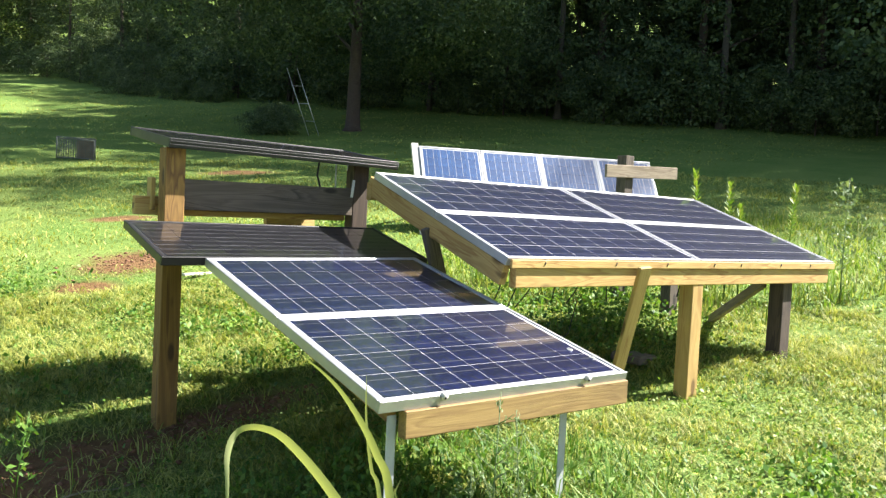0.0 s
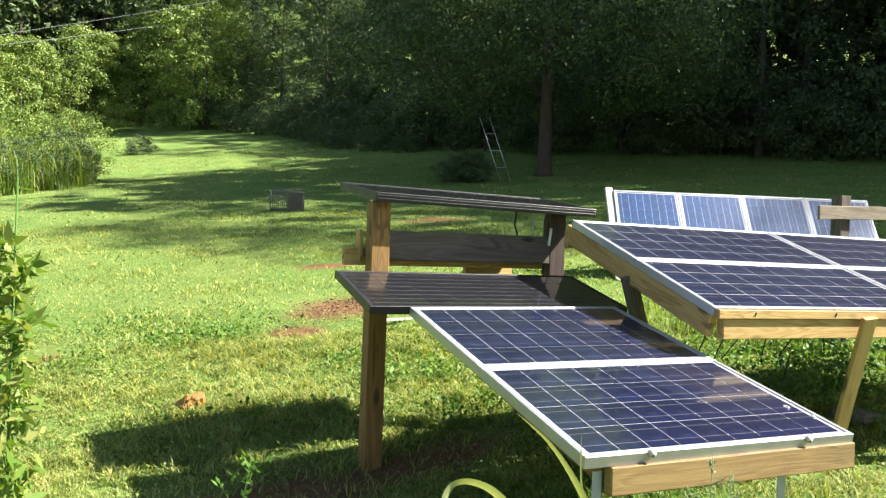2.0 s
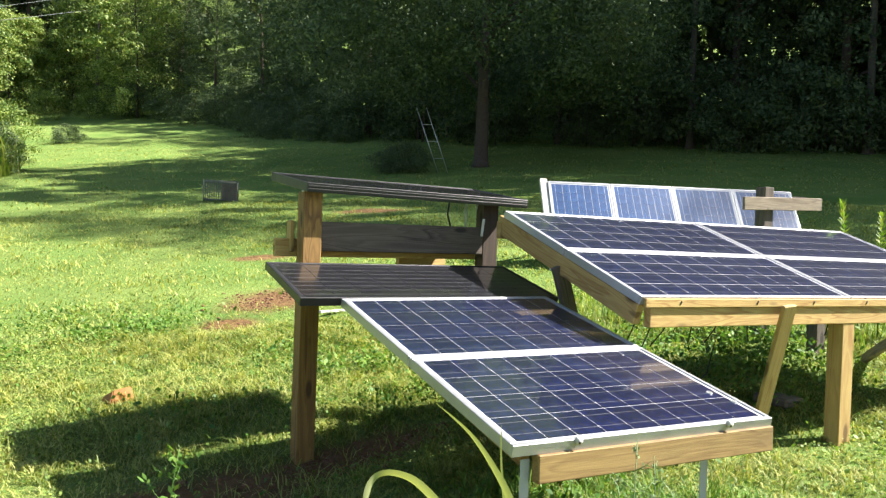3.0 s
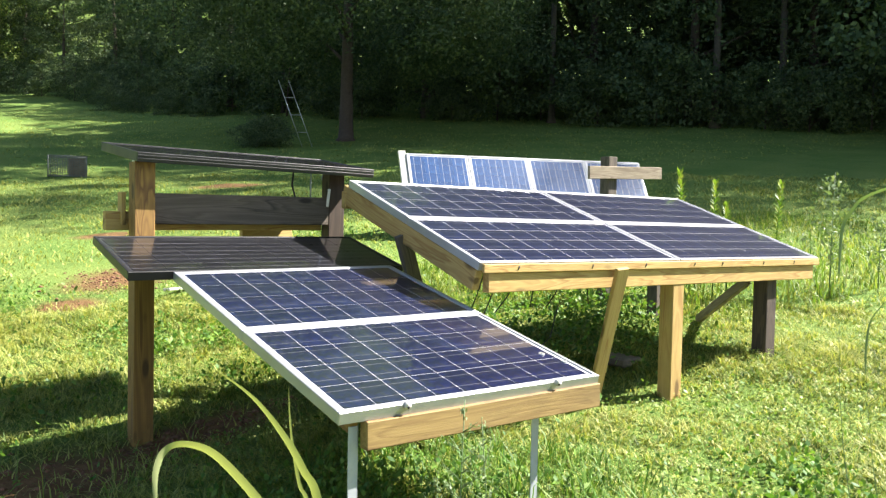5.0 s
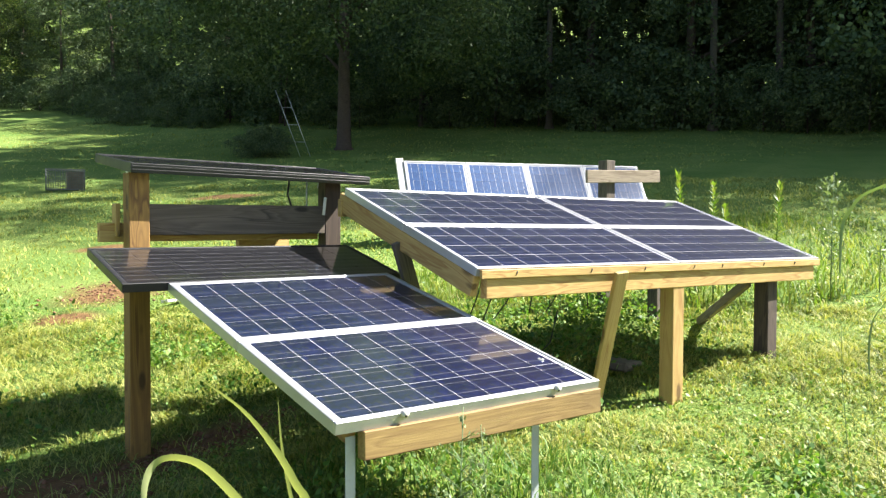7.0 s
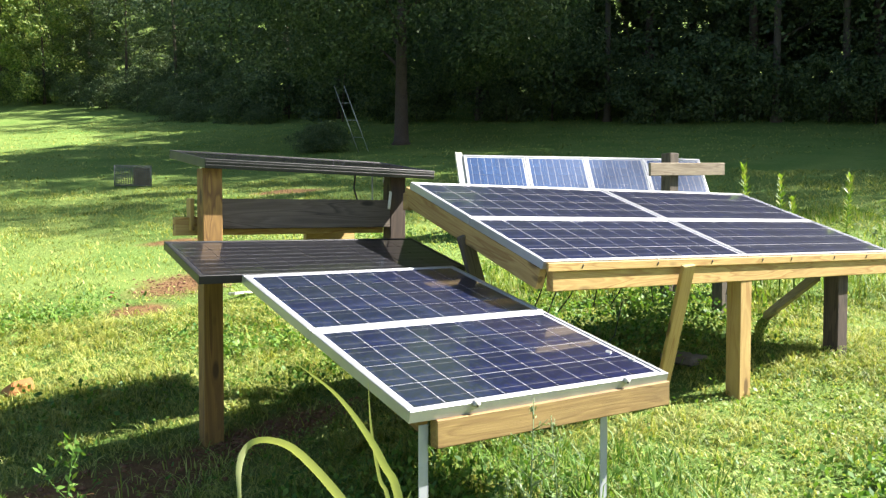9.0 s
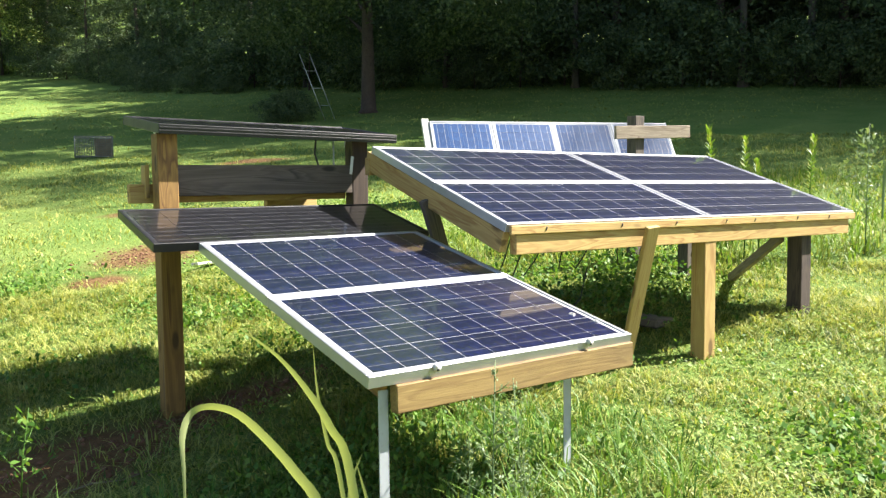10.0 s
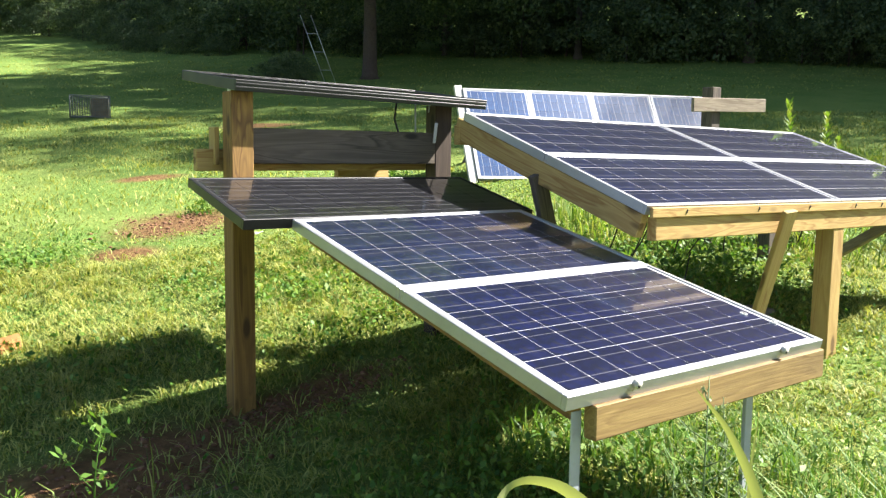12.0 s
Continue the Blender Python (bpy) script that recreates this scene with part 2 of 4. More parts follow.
# ---- mesh tools ----
def mesh_np(name, verts, faces, mat):
    """A mesh from arrays of vertices and equal-sided faces."""
    verts, faces = np.asarray(verts, np.float32), np.asarray(faces, np.int32)
    me = bpy.data.meshes.new(name)
    n, k = faces.shape
    me.vertices.add(len(verts))
    me.vertices.foreach_set("co", verts.ravel())
    me.loops.add(n * k)
    me.loops.foreach_set("vertex_index", faces.ravel())
    me.polygons.add(n)
    me.polygons.foreach_set("loop_start", np.arange(0, n * k, k, dtype=np.int32))
    me.update(calc_edges=True)
    me.materials.append(mat)
    return me


def part(name, bm, mat, parent=None, label=""):
    me = bpy.data.meshes.new(name)
    bm.to_mesh(me)
    bm.free()
    for m in mat if isinstance(mat, (list, tuple)) else (mat,):
        me.materials.append(m)
    ob = new(name, me)
    ob.parent = parent
    return tagged(ob, label)


def thing(name, m, label, category, group=""):
    e = new(name)
    e.matrix_basis = m
    return tagged(e, label, category, group)


def block(sx, sy, sz, bevel=0.003, at=(0, 0, 0)):
    """A box with worn edges, its middle at the given place."""
    bm = bmesh.new()
    bmesh.ops.create_cube(bm, size=1, matrix=Matrix.Translation(at) @ Matrix.Diagonal((sx, sy, sz, 1)))
    if bevel:
        bmesh.ops.bevel(bm, geom=bm.edges[:], offset=bevel, segments=1, affect="EDGES")
    return bm


def board(name, a, b, wide, high, mat, parent, label="", up=(0, 0, 1), bevel=0.003):
    """A timber from a to b along its local x; wide across, high along up."""
    a, b, up = Vector(a), Vector(b), Vector(up)
    x = (b - a).normalized()
    y = up.cross(x).normalized()
    z = x.cross(y)
    ob = part(name, block((b - a).length, wide, high, bevel), mat, parent, label)
    m = Matrix((x, y, z)).transposed().to_4x4()
    m.translation = (a + b) / 2
    ob.matrix_local = (parent.matrix_basis.inverted() if parent else Matrix()) @ m
    return ob


def tube(points, radius, sides=8, taper=1.0):
    """A round rod through points."""
    bm, rings = bmesh.new(), []
    pts = [Vector(p) for p in points]
    for i, p in enumerate(pts):
        d = (pts[min(i + 1, len(pts) - 1)] - pts[max(i - 1, 0)]).normalized()
        side = d.orthogonal().normalized()
        if i:
            side = (last - d * last.dot(d)).normalized()
        last = side
        r = radius * (1 + (taper - 1) * i / max(1, len(pts) - 1))
        rings.append([bm.verts.new(p + (side * math.cos(a) + d.cross(side) * math.sin(a)) * r) for a in (2 * math.pi * k / sides for k in range(sides))])
    for r0, r1 in zip(rings, rings[1:]):
        for k in range(sides):
            bm.faces.new((r0[k], r0[(k + 1) % sides], r1[(k + 1) % sides], r1[k]))
    bm.faces.new(rings[0][::-1])
    bm.faces.new(rings[-1])
    for f in bm.faces:
        f.smooth = True
    return bm


# ---- ground ----
def ground_z(x, y):
    d = np.maximum(0, 0.6 * x + 0.8 * y - 10)
    far = np.maximum(0, 0.6 * x + 0.8 * y - 42)
    bumps = 0.018 * np.sin(2.1 * x + 0.7 * y) * np.cos(1.7 * y - 0.4 * x) + 0.010 * np.sin(5.3 * x - 2.2 * y + 1) * np.sin(4.1 * y)
    return -0.515 + 0.1095 * x + 0.1094 * y + 0.0015 * d * d + 0.012 * far * far + bumps - 0.05 * np.exp(-((x - 1.3) ** 2 + (y - 3.9) ** 2) / 0.3) + 0.11 * np.exp(-((x - 1.7) ** 2 + (y - 1.7) ** 2) / 2.0)


def gz(x, y):
    return float(ground_z(np.float64(x), np.float64(y)))


u = np.linspace(-1, 1, 301)
gx = 3.0 + 9.0 * u + 110.0 * np.sign(u) * np.abs(u) ** 3.5
gy = 6.0 + 9.0 * u + 110.0 * np.sign(u) * np.abs(u) ** 3.5
GX, GY = np.meshgrid(gx, gy)
verts = np.stack([GX, GY, ground_z(GX, GY)], -1).reshape(-1, 3)
idx = np.arange(301 * 301).reshape(301, 301)
faces = np.stack([idx[:-1, :-1], idx[:-1, 1:], idx[1:, 1:], idx[1:, :-1]], -1).reshape(-1, 4)
ground_mesh = mesh_np("ground", verts, faces, TURF)
ground_mesh.polygons.foreach_set("use_smooth", np.ones(len(faces), bool))
tagged(new("ground", ground_mesh), "sloping green lawn with patches of bare red soil", "lawn", kind="structure")


# ---- solar panels ----
def cell_mesh(name, cw, cd, mat, bar_mat, bars, along, bar_w=0.0016):
    """One cell with its busbars, 1 mm above the backing."""
    bm = bmesh.new()
    ch = 0.010 if bars == 2 and mat is MONO else 0.0
    x, y, t = cw / 2, cd / 2, 0.0008
    outline = [(-x + ch, -y), (x - ch, -y), (x, -y + ch), (x, y - ch), (x - ch, y), (-x + ch, y), (-x, y - ch), (-x, -y + ch)] if ch else [(-x, -y), (x, -y), (x, y), (-x, y)]
    low, top = [bm.verts.new((*p, 0)) for p in outline], [bm.verts.new((*p, t)) for p in outline]
    bm.faces.new(top)
    for i in range(len(outline)):
        j = (i + 1) % len(outline)
        bm.faces.new((low[i], low[j], top[j], top[i]))
    for k in range(bars):
        o = ((k + 0.5) / bars - 0.5) * (cd if along == "x" else cw)
        r = [(-x, o - bar_w), (x, o - bar_w), (x, o + bar_w), (-x, o + bar_w)] if along == "x" else [(o - bar_w, -y), (o + bar_w, -y), (o + bar_w, y), (o - bar_w, y)]
        bm.faces.new([bm.verts.new((*p, t + 0.0004)) for p in r]).material_index = 1
        if mat in (POLY, POLY_DARK):
            q = 0.0028
            end = [(x - q, o - q), (x + q * 0.6, o - q), (x + q * 0.6, o + q), (x - q, o + q)]
            bm.faces.new([bm.verts.new((*p, t + 0.0008)) for p in end]).material_index = 2
    me = bpy.data.meshes.new(name)
    bm.to_mesh(me)
    bm.free()
    me.materials.append(mat)
    me.materials.append(bar_mat)
    me.materials.append(BACKING)
    return me


def solar_panel(m, w, d, cols, rows, label, group, frame_mat, back_mat, mat, bar_mat, bars=2, along="x", thick=0.035, lip=0.012, gap=0.004, grooves=0):
    """A framed panel; its near left upper corner is the origin, the glass faces up."""
    p = thing("solar_panel", m, label, "solar panel", group)
    for name, sx, sy, cx, cy in (("frame_rail", w, lip, w / 2, lip / 2), ("frame_rail", w, lip, w / 2, d - lip / 2),
                                 ("frame_rail", lip, d - 2 * lip, lip / 2, d / 2), ("frame_rail", lip, d - 2 * lip, w - lip / 2, d / 2)):
        bm = block(sx, sy, thick, 0.0015, (cx, cy, -thick / 2))
        if grooves and sx > sy:
            for g in range(grooves):
                z = -thick * (g + 1) / (grooves + 1)
                s = -1 if cy < d / 2 else 1
                extra = block(sx - 0.002, 0.004, thick / (grooves + 1) * 0.45, 0.0008, (cx, cy + s * (lip / 2 + 0.001), z))
                tmp = bpy.data.meshes.new("rib")
                extra.to_mesh(tmp)
                extra.free()
                bm.from_mesh(tmp)
                bpy.data.meshes.remove(tmp)
        part(name, bm, frame_mat, p)
    part("backsheet", block(w - 2 * lip, d - 2 * lip, 0.005, 0, (w / 2, d / 2, -0.0065)), back_mat, p)
    mx, my = lip + 0.014, lip + 0.012
    cw, cd = (w - 2 * mx) / cols, (d - 2 * my) / rows
    me = cell_mesh("cell", cw - gap, cd - gap, mat, bar_mat, bars, along)
    for i in range(cols):
        for j in range(rows):
            c = new("cell", me)
            c.parent = p
            c.location = (mx + cw * (i + 0.5), my + cd * (j + 0.5), -0.0038)
    part("junction_box", block(0.11, 0.07, 0.022, 0.004, (w / 2, d * 0.86, -0.024)), BLACK, p)
    return p


def plane(x, y, z, yaw, tilt, roll):
    """A tilted table's own axes: x along the edge, y up the slope."""
    return Matrix.Translation((x, y, z)) @ Matrix.Rotation(radians(yaw), 4, "Z") @ Matrix.Rotation(radians(-roll), 4, "Y") @ Matrix.Rotation(radians(tilt), 4, "X")


LOW = plane(1.288, 2.103, 0.520, 0.1, 12.8, 0.5)
for k in range(2):
    solar_panel(LOW @ pose(0, 0.665 * k, 0), 0.9965, 0.661, 9, 4, ("navy, nearly black silver-framed solar panel on a low stand", "dark blue silver-framed solar panel on a low stand")[k], "panels on the low stand",
                ALU, BACKING, (POLY_DARK, POLY)[k], BUSBAR, 2, "x", 0.035, 0.016, 0.0036)
RACK = plane(2.280, 2.750, 0.871, 1.0, 19.0, -0.3)
for i in range(2):
    for j in range(2):
        solar_panel(RACK @ pose(1.275 * i, 0.532 * j, 0), 1.271, 0.528, 9, 4, "dark blue solar panel in a silver frame on a timber rack", "panels on the timber rack",
                    ALU, BACKING, POLY, BUSBAR, 2, "x", 0.035, 0.013, 0.0052)
BLACK_LOW = plane(1.114, 3.400, 0.816, 0.6, 14.0, 0)
solar_panel(BLACK_LOW, 1.25, 0.50, 9, 4, "black solar panel in a black frame fixed to a post", "black panels", BLACK, DARK_BACK, MONO, BUSBAR_DIM, 2, "x", 0.035, 0.012, 0.0012)
BLACK_TOP = plane(1.281, 3.850, 1.298, 0, 7.5, -0.9)
solar_panel(BLACK_TOP, 1.185, 0.58, 9, 4, "black solar panel with a ribbed frame lying on post tops", "black panels", BLACK, DARK_BACK, MONO, BUSBAR_DIM, 2, "x", 0.042, 0.012, 0.003, 2)
REAR = plane(4.862, 7.028, 0.83, -20.7, 58.0, 0)
for k in range(4):
    solar_panel(REAR @ pose(0.07 + 0.672 * k, 0, 0), 0.668, 1.02, 4, 9, "bright blue pale-framed solar panel leaning on a far rack", "panels on the far rack",
                ALU, BACKING, BLUE, BUSBAR_PALE, 2, "y", 0.035, 0.020, 0.0015)

# ---- timber ----
# the low stand under the two front panels
stand = thing("panel_stand", pose(1.79, 2.4, gz(1.79, 2.4)), "low panel stand with a pine front beam and white metal legs", "stand")
board("front_beam", (1.372, 2.118, 0.447), (2.288, 2.120, 0.462), 0.038, 0.080, AGED_PINE, stand, "sawn pine beam with dark knots")
board("side_rail", (1.352, 2.14, 0.470), (1.352, 3.38, 0.752), 0.032, 0.040, TREATED, stand)
board("side_rail", (2.225, 2.15, 0.480), (2.225, 3.38, 0.762), 0.032, 0.040, TREATED, stand)
for lx, ly, top in ((1.352, 2.14, 0.470), (2.075, 2.19, 0.45)):
    bm = block(0.030, 0.004, top - gz(lx, ly) + 0.25, 0.001)
    tmp = bpy.data.meshes.new("web")
    web = block(0.004, 0.030, top - gz(lx, ly) + 0.25, 0.001, (0.014, 0.013, 0))
    web.to_mesh(tmp)
    web.free()
    bm.from_mesh(tmp)
    bpy.data.meshes.remove(tmp)
    leg = part("leg", bm, WHITE_METAL, stand, "white metal angle leg")
    leg.location = stand.matrix_basis.inverted() @ Vector((lx, ly, (top + gz(lx, ly) - 0.25) / 2))
for cx in (0.215, 0.800):
    bm = tube([(0, -0.003, 0.004), (0, 0.009, 0.004)], 0.011, 12)
    hold = part("clip", bm, WHITE_PAINT, stand, "pale steel washer clip")
    hold.matrix_local = stand.matrix_basis.inverted() @ LOW @ pose(cx, -0.008, -0.006)
    pin = part("screw", tube([(0, -0.005, 0), (0, 0.004, 0)], 0.004, 6), RUBBER, stand)
    pin.matrix_local = stand.matrix_basis.inverted() @ LOW @ pose(cx, -0.008, -0.006)
# the frame of posts that carries the two black panels
frame_ = thing("post_frame", pose(1.336, 3.968, gz(1.336, 3.968)), "timber post frame with a weathered grey cross board", "timber frame")
board("post", (1.336, 3.968, -0.4), (1.336, 3.968, 1.262), 0.089, 0.089, TREATED, frame_, "treated pine post with flamed grain", up=(0, 1, 0))
board("post", (2.330, 4.03, -0.3), (2.330, 4.03, 1.255), 0.089, 0.080, DARK_WOOD, frame_, "dark weathered post", up=(0, 1, 0))
board("cross_board", (1.381, 3.990, 1.057), (2.285, 4.010, 1.062), 0.036, 0.140, GREY_WOOD, frame_, "weathered grey cross board")
board("back_board", (1.20, 4.065, 1.000), (2.28, 4.075, 1.005), 0.036, 0.085, PINE, frame_, "fresh pine back board")
board("stub", (1.275, 4.060, 0.98), (1.275, 4.060, 1.128), 0.020, 0.060, PINE, frame_, up=(0, 1, 0))
board("bearer", (2.30, 3.50, 0.765), (2.30, 4.03, 0.895), 0.036, 0.05, TREATED, frame_)

# the rack under the four panels
rack = thing("panel_rack", pose(3.55, 2.8, gz(3.55, 2.8)), "timber rack of yellow pine beams on posts", "timber rack")
inv = RACK
R = lambda x, y, z: inv @ Vector((x, y, z))
board("front_beam", (2.325, 2.768, 0.788), (4.770, 2.813, 0.776), 0.040, 0.080, PINE, rack, "yellow pine front beam")
board("edge_strip", (2.290, 2.742, 0.846), (4.815, 2.788, 0.833), 0.014, 0.036, PINE, rack, "thin pine strip with bent nails")
board("rafter", R(0.021, 0.01, -0.081), R(0.021, 1.10, -0.081), 0.038, 0.089, PINE, rack, "pine rafter with knots")
board("rafter", R(1.275, 0.05, -0.081), R(1.275, 1.05, -0.081), 0.038, 0.089, PINE, rack)
board("rafter", R(2.515, 0.05, -0.081), R(2.515, 1.05, -0.081), 0.038, 0.089, PINE, rack)
board("back_beam", (2.26, 3.800, 1.120), (4.78, 3.845, 1.105), 0.038, 0.085, PINE, rack)
board("post", (3.547, 2.815, gz(3.547, 2.815) - 0.3), (3.547, 2.815, 0.744), 0.082, 0.082, PINE, rack, "yellow pine post", up=(0, 1, 0))
board("post", (4.420, 2.870, gz(4.42, 2.87) - 0.3), (4.420, 2.870, 0.738), 0.088, 0.088, DARK_WOOD, rack, "dark weathered post", up=(0, 1, 0))
board("post", (4.700, 3.86, gz(4.70, 3.86) - 0.3), (4.700, 3.86, 1.07), 0.082, 0.082, GREY_WOOD, rack, up=(0, 1, 0))
board("brace", (3.067, 2.710, 0.835), (3.135, 2.955, 0.10), 0.022, 0.075, PINE, rack, "leaning pine prop", up=(1, 0, 0))
board("brace", (4.405, 2.97, 0.725), (4.81, 3.60, 0.41), 0.030, 0.055, PALE_WOOD, rack, "grey diagonal brace")
board("strut", (2.275, 3.30, 0.965), (2.62, 3.36, gz(2.62, 3.36) - 0.1), 0.030, 0.070, GREY_WOOD, rack, "grey leaning strut", up=(1, 0, 0))

# far rack
far_rack = thing("far_rack", pose(6.2, 6.7, gz(6.2, 6.7)), "white painted rack holding four blue panels", "rack")
F = lambda x, y, z: REAR @ Vector((x, y, z))
board("edge_post", F(0.03, -0.04, -0.03), F(0.03, 1.06, -0.03), 0.075, 0.035, WHITE_PAINT, far_rack, up=REAR.to_3x3() @ Vector((0, 0, 1)))
board("rail", F(0.0, 0.95, -0.06), F(2.95, 0.95, -0.06), 0.08, 0.035, GREY_WOOD, far_rack, "grey rail past the last panel", up=REAR.to_3x3() @ Vector((0, 0, 1)))
board("rail", F(0.0, 0.15, -0.06), F(2.80, 0.15, -0.06), 0.08, 0.035, GREY_WOOD, far_rack, up=REAR.to_3x3() @ Vector((0, 0, 1)))
for k in (0.3, 1.4, 2.5):
    top = F(k, 0.9, -0.08)
    foot = top + Vector((0.30, 0.75, 0))
    board("leg", top, (foot.x, foot.y, gz(foot.x, foot.y) - 0.15), 0.05, 0.05, GREY_WOOD, far_rack, up=(1, 0, 0))

# short post with a cross board behind the rack
tee = thing("tee_post", pose(4.70, 4.30, gz(4.70, 4.30)), "weathered post with a pale cross board near the top", "post")
board("post", (4.72, 4.33, gz(4.72, 4.33) - 0.3), (4.72, 4.33, 1.495), 0.085, 0.085, GREY_WOOD, tee, up=(0, 1, 0))
board("cross_board", (4.46, 4.275, 1.372), (5.21, 4.265, 1.398), 0.022, 0.088, PALE_WOOD, tee, "silvered cross board")
# unseen board, added to keep sun from shining through the gap between panels
board("ledger", (1.50, 3.455, 0.752), (2.30, 3.455, 0.758), 0.11, 0.034, TREATED, frame_)
board("short_board", (1.93, 4.27, 0.94), (2.24, 4.33, 0.955), 0.03, 0.07, PINE, frame_)
strap = part("strap", block(0.014, 0.004, 0.09, 0.001), STEEL, frame_, "pale steel strap")
strap.matrix_local = frame_.matrix_basis.inverted() @ pose(2.272, 3.975, 1.13, 0, 6, -20)
tip_plate = part("bracket", block(0.006, 0.02, 0.022, 0.001), STEEL, frame_, "small bright bracket")
tip_plate.matrix_local = frame_.matrix_basis.inverted() @ pose(1.286, 3.93, 1.27)
bolt = part("bolt", tube([(0, 0, 0), (0, -0.018, 0)], 0.012, 10), STEEL, frame_)
bolt.matrix_local = frame_.matrix_basis.inverted() @ pose(1.345, 3.925, 0.76)
for sx in (0.18, 0.62, 0.98, 1.35, 1.58, 1.95, 2.25):
    nail = part("nail", tube([(0, 0.004, -0.016), (0.006, -0.005, 0.004), (0.016, 0.012, 0.020)], 0.0028, 6), RUBBER, rack, "bent rusty nail")
    nail.matrix_local = rack.matrix_basis.inverted() @ pose(2.29 + sx, 2.737 + 0.018 * sx, 0.846 - 0.005 * sx)

# ---- trees ----
rng = np.random.default_rng(7)


def leaf_quads(centres, size, rng, up=0.35, slim=0.55, facing=None):
    """Rhombic leaves at the centres, turned at random or roughly along the given normals."""
    n = len(centres)
    a = rng.normal(size=(n, 3))
    if facing is None:
        a[:, 2] -= 0.3
        a /= np.linalg.norm(a, axis=1, keepdims=True)
        b = np.cross(a, rng.normal(size=(n, 3)) + np.array([0, 0, up]))
    else:
        a = np.cross(facing, a)
        a /= np.linalg.norm(a, axis=1, keepdims=True) + 1e-6
        b = np.cross(facing, a)
    b /= np.linalg.norm(b, axis=1, keepdims=True) + 1e-6
    s = (size * rng.uniform(0.6, 1.3, (n, 1)))
    v = np.stack([centres - a * s * 0.5, centres + b * s * slim * 0.5, centres + a * s * 0.5, centres - b * s * slim * 0.5], 1).reshape(-1, 3)
    return v, np.arange(4 * n).reshape(-1, 4)


def crown_mesh(rng, low, high, radius, clumps, per, size, mat, clump_r=0.8, power=0.55):
    """Leafy boughs through an uneven egg: each a ragged cap of leaves that face outwards, with gaps between."""
    t = rng.uniform(0, 1, clumps)
    z = low + (high - low) * t
    prof = radius * np.clip(np.sin(np.pi * (0.16 + 0.80 * t)), 0.08, 1) ** power
    ang = rng.uniform(0, 2 * np.pi, clumps)
    lobes = 1 + 0.28 * np.sin(3 * ang + 4 * t) + 0.2 * np.sin(5 * ang - 7 * t + 1)
    r = prof * lobes * rng.uniform(0.35, 1.0, clumps) ** 0.5
    cen = np.stack([r * np.cos(ang), r * np.sin(ang), z], 1)
    big = np.repeat(rng.uniform(0.5, 1.25, clumps), per)[:, None]
    d = rng.normal(size=(clumps * per, 3)) + np.array([0, 0, 0.45])
    d /= np.linalg.norm(d, axis=1, keepdims=True)
    ragged = rng.uniform(0.55, 1.15, (clumps * per, 1))
    pts = np.repeat(cen, per, 0) + d * big * ragged * np.array([clump_r, clump_r, clump_r * 0.62])
    pts[:, 2] = np.maximum(pts[:, 2], 0.05)
    face = d + rng.normal(size=d.shape) * 0.45 + np.array([0, 0, 0.25])
    return mesh_np("crown", *leaf_quads(pts, size, rng, slim=0.62, facing=face), mat), cen


def trunk_bm(rng, height, r, limbs, reach, low):
    bm = bmesh.new()
    bend = rng.normal(size=2) * 0.05 * height
    axis = [(bend[0] * k * k, bend[1] * k * k, height * k) for k in (0, 0.025, 0.06, 0.17, 0.33, 0.5, 0.67, 0.83, 1)]
    rods = [(axis, r, 0.25)]
    for k in range(limbs):
        f = rng.uniform(low, 0.9)
        a = rng.uniform(0, 2 * np.pi)
        x, y, z = bend[0] * f * f, bend[1] * f * f, height * f
        L = reach * rng.uniform(0.6, 1.1)
        rods.append(([(x, y, z), (x + L * 0.5 * np.cos(a), y + L * 0.5 * np.sin(a), z + L * 0.22), (x + L * np.cos(a + 0.2), y + L * np.sin(a + 0.2), z + L * 0.5)], r * 0.34 * (1.1 - f), 0.2))
    for pts, rr, tp in rods:
        t = tube(pts, rr, 8 if rr == r else 5, tp)
        me = bpy.data.meshes.new("rod")
        t.to_mesh(me)
        t.free()
        bm.from_mesh(me)
        bpy.data.meshes.remove(me)
    # root flare
    for v in bm.verts:
        if v.co.z < 0.05:
            v.co.x *= 1.5
            v.co.y *= 1.5
    return bm


def tree(name, rng, height, low, radius, clumps, per, size, mat, r, label, group, limbs=9, bark=None):
    t = thing(name, pose(0, 0, -200), label, "tree" if name == "tree" else "bush", group)
    part("trunk", trunk_bm(rng, height * 0.92, r, limbs, radius * 0.8, max(0.12, low / height)), bark or BARK, t)
    me, _ = crown_mesh(rng, low, height, radius, clumps, per, size, mat, 0.9 if name == "tree" else 0.42)
    new("crown", me).parent = t
    return t


def put(t, x, y, turn, scale=1.0, first=set()):
    m = Matrix.Translation((x, y, gz(x, y) - 0.1)) @ Matrix.Rotation(turn, 4, "Z") @ Matrix.Scale(scale, 4)
    if t.name not in first:
        first.add(t.name)
        t.matrix_basis = m
        return t
    c = copy_thing(t, Matrix.Identity(4))
    c.matrix_basis = m
    return c


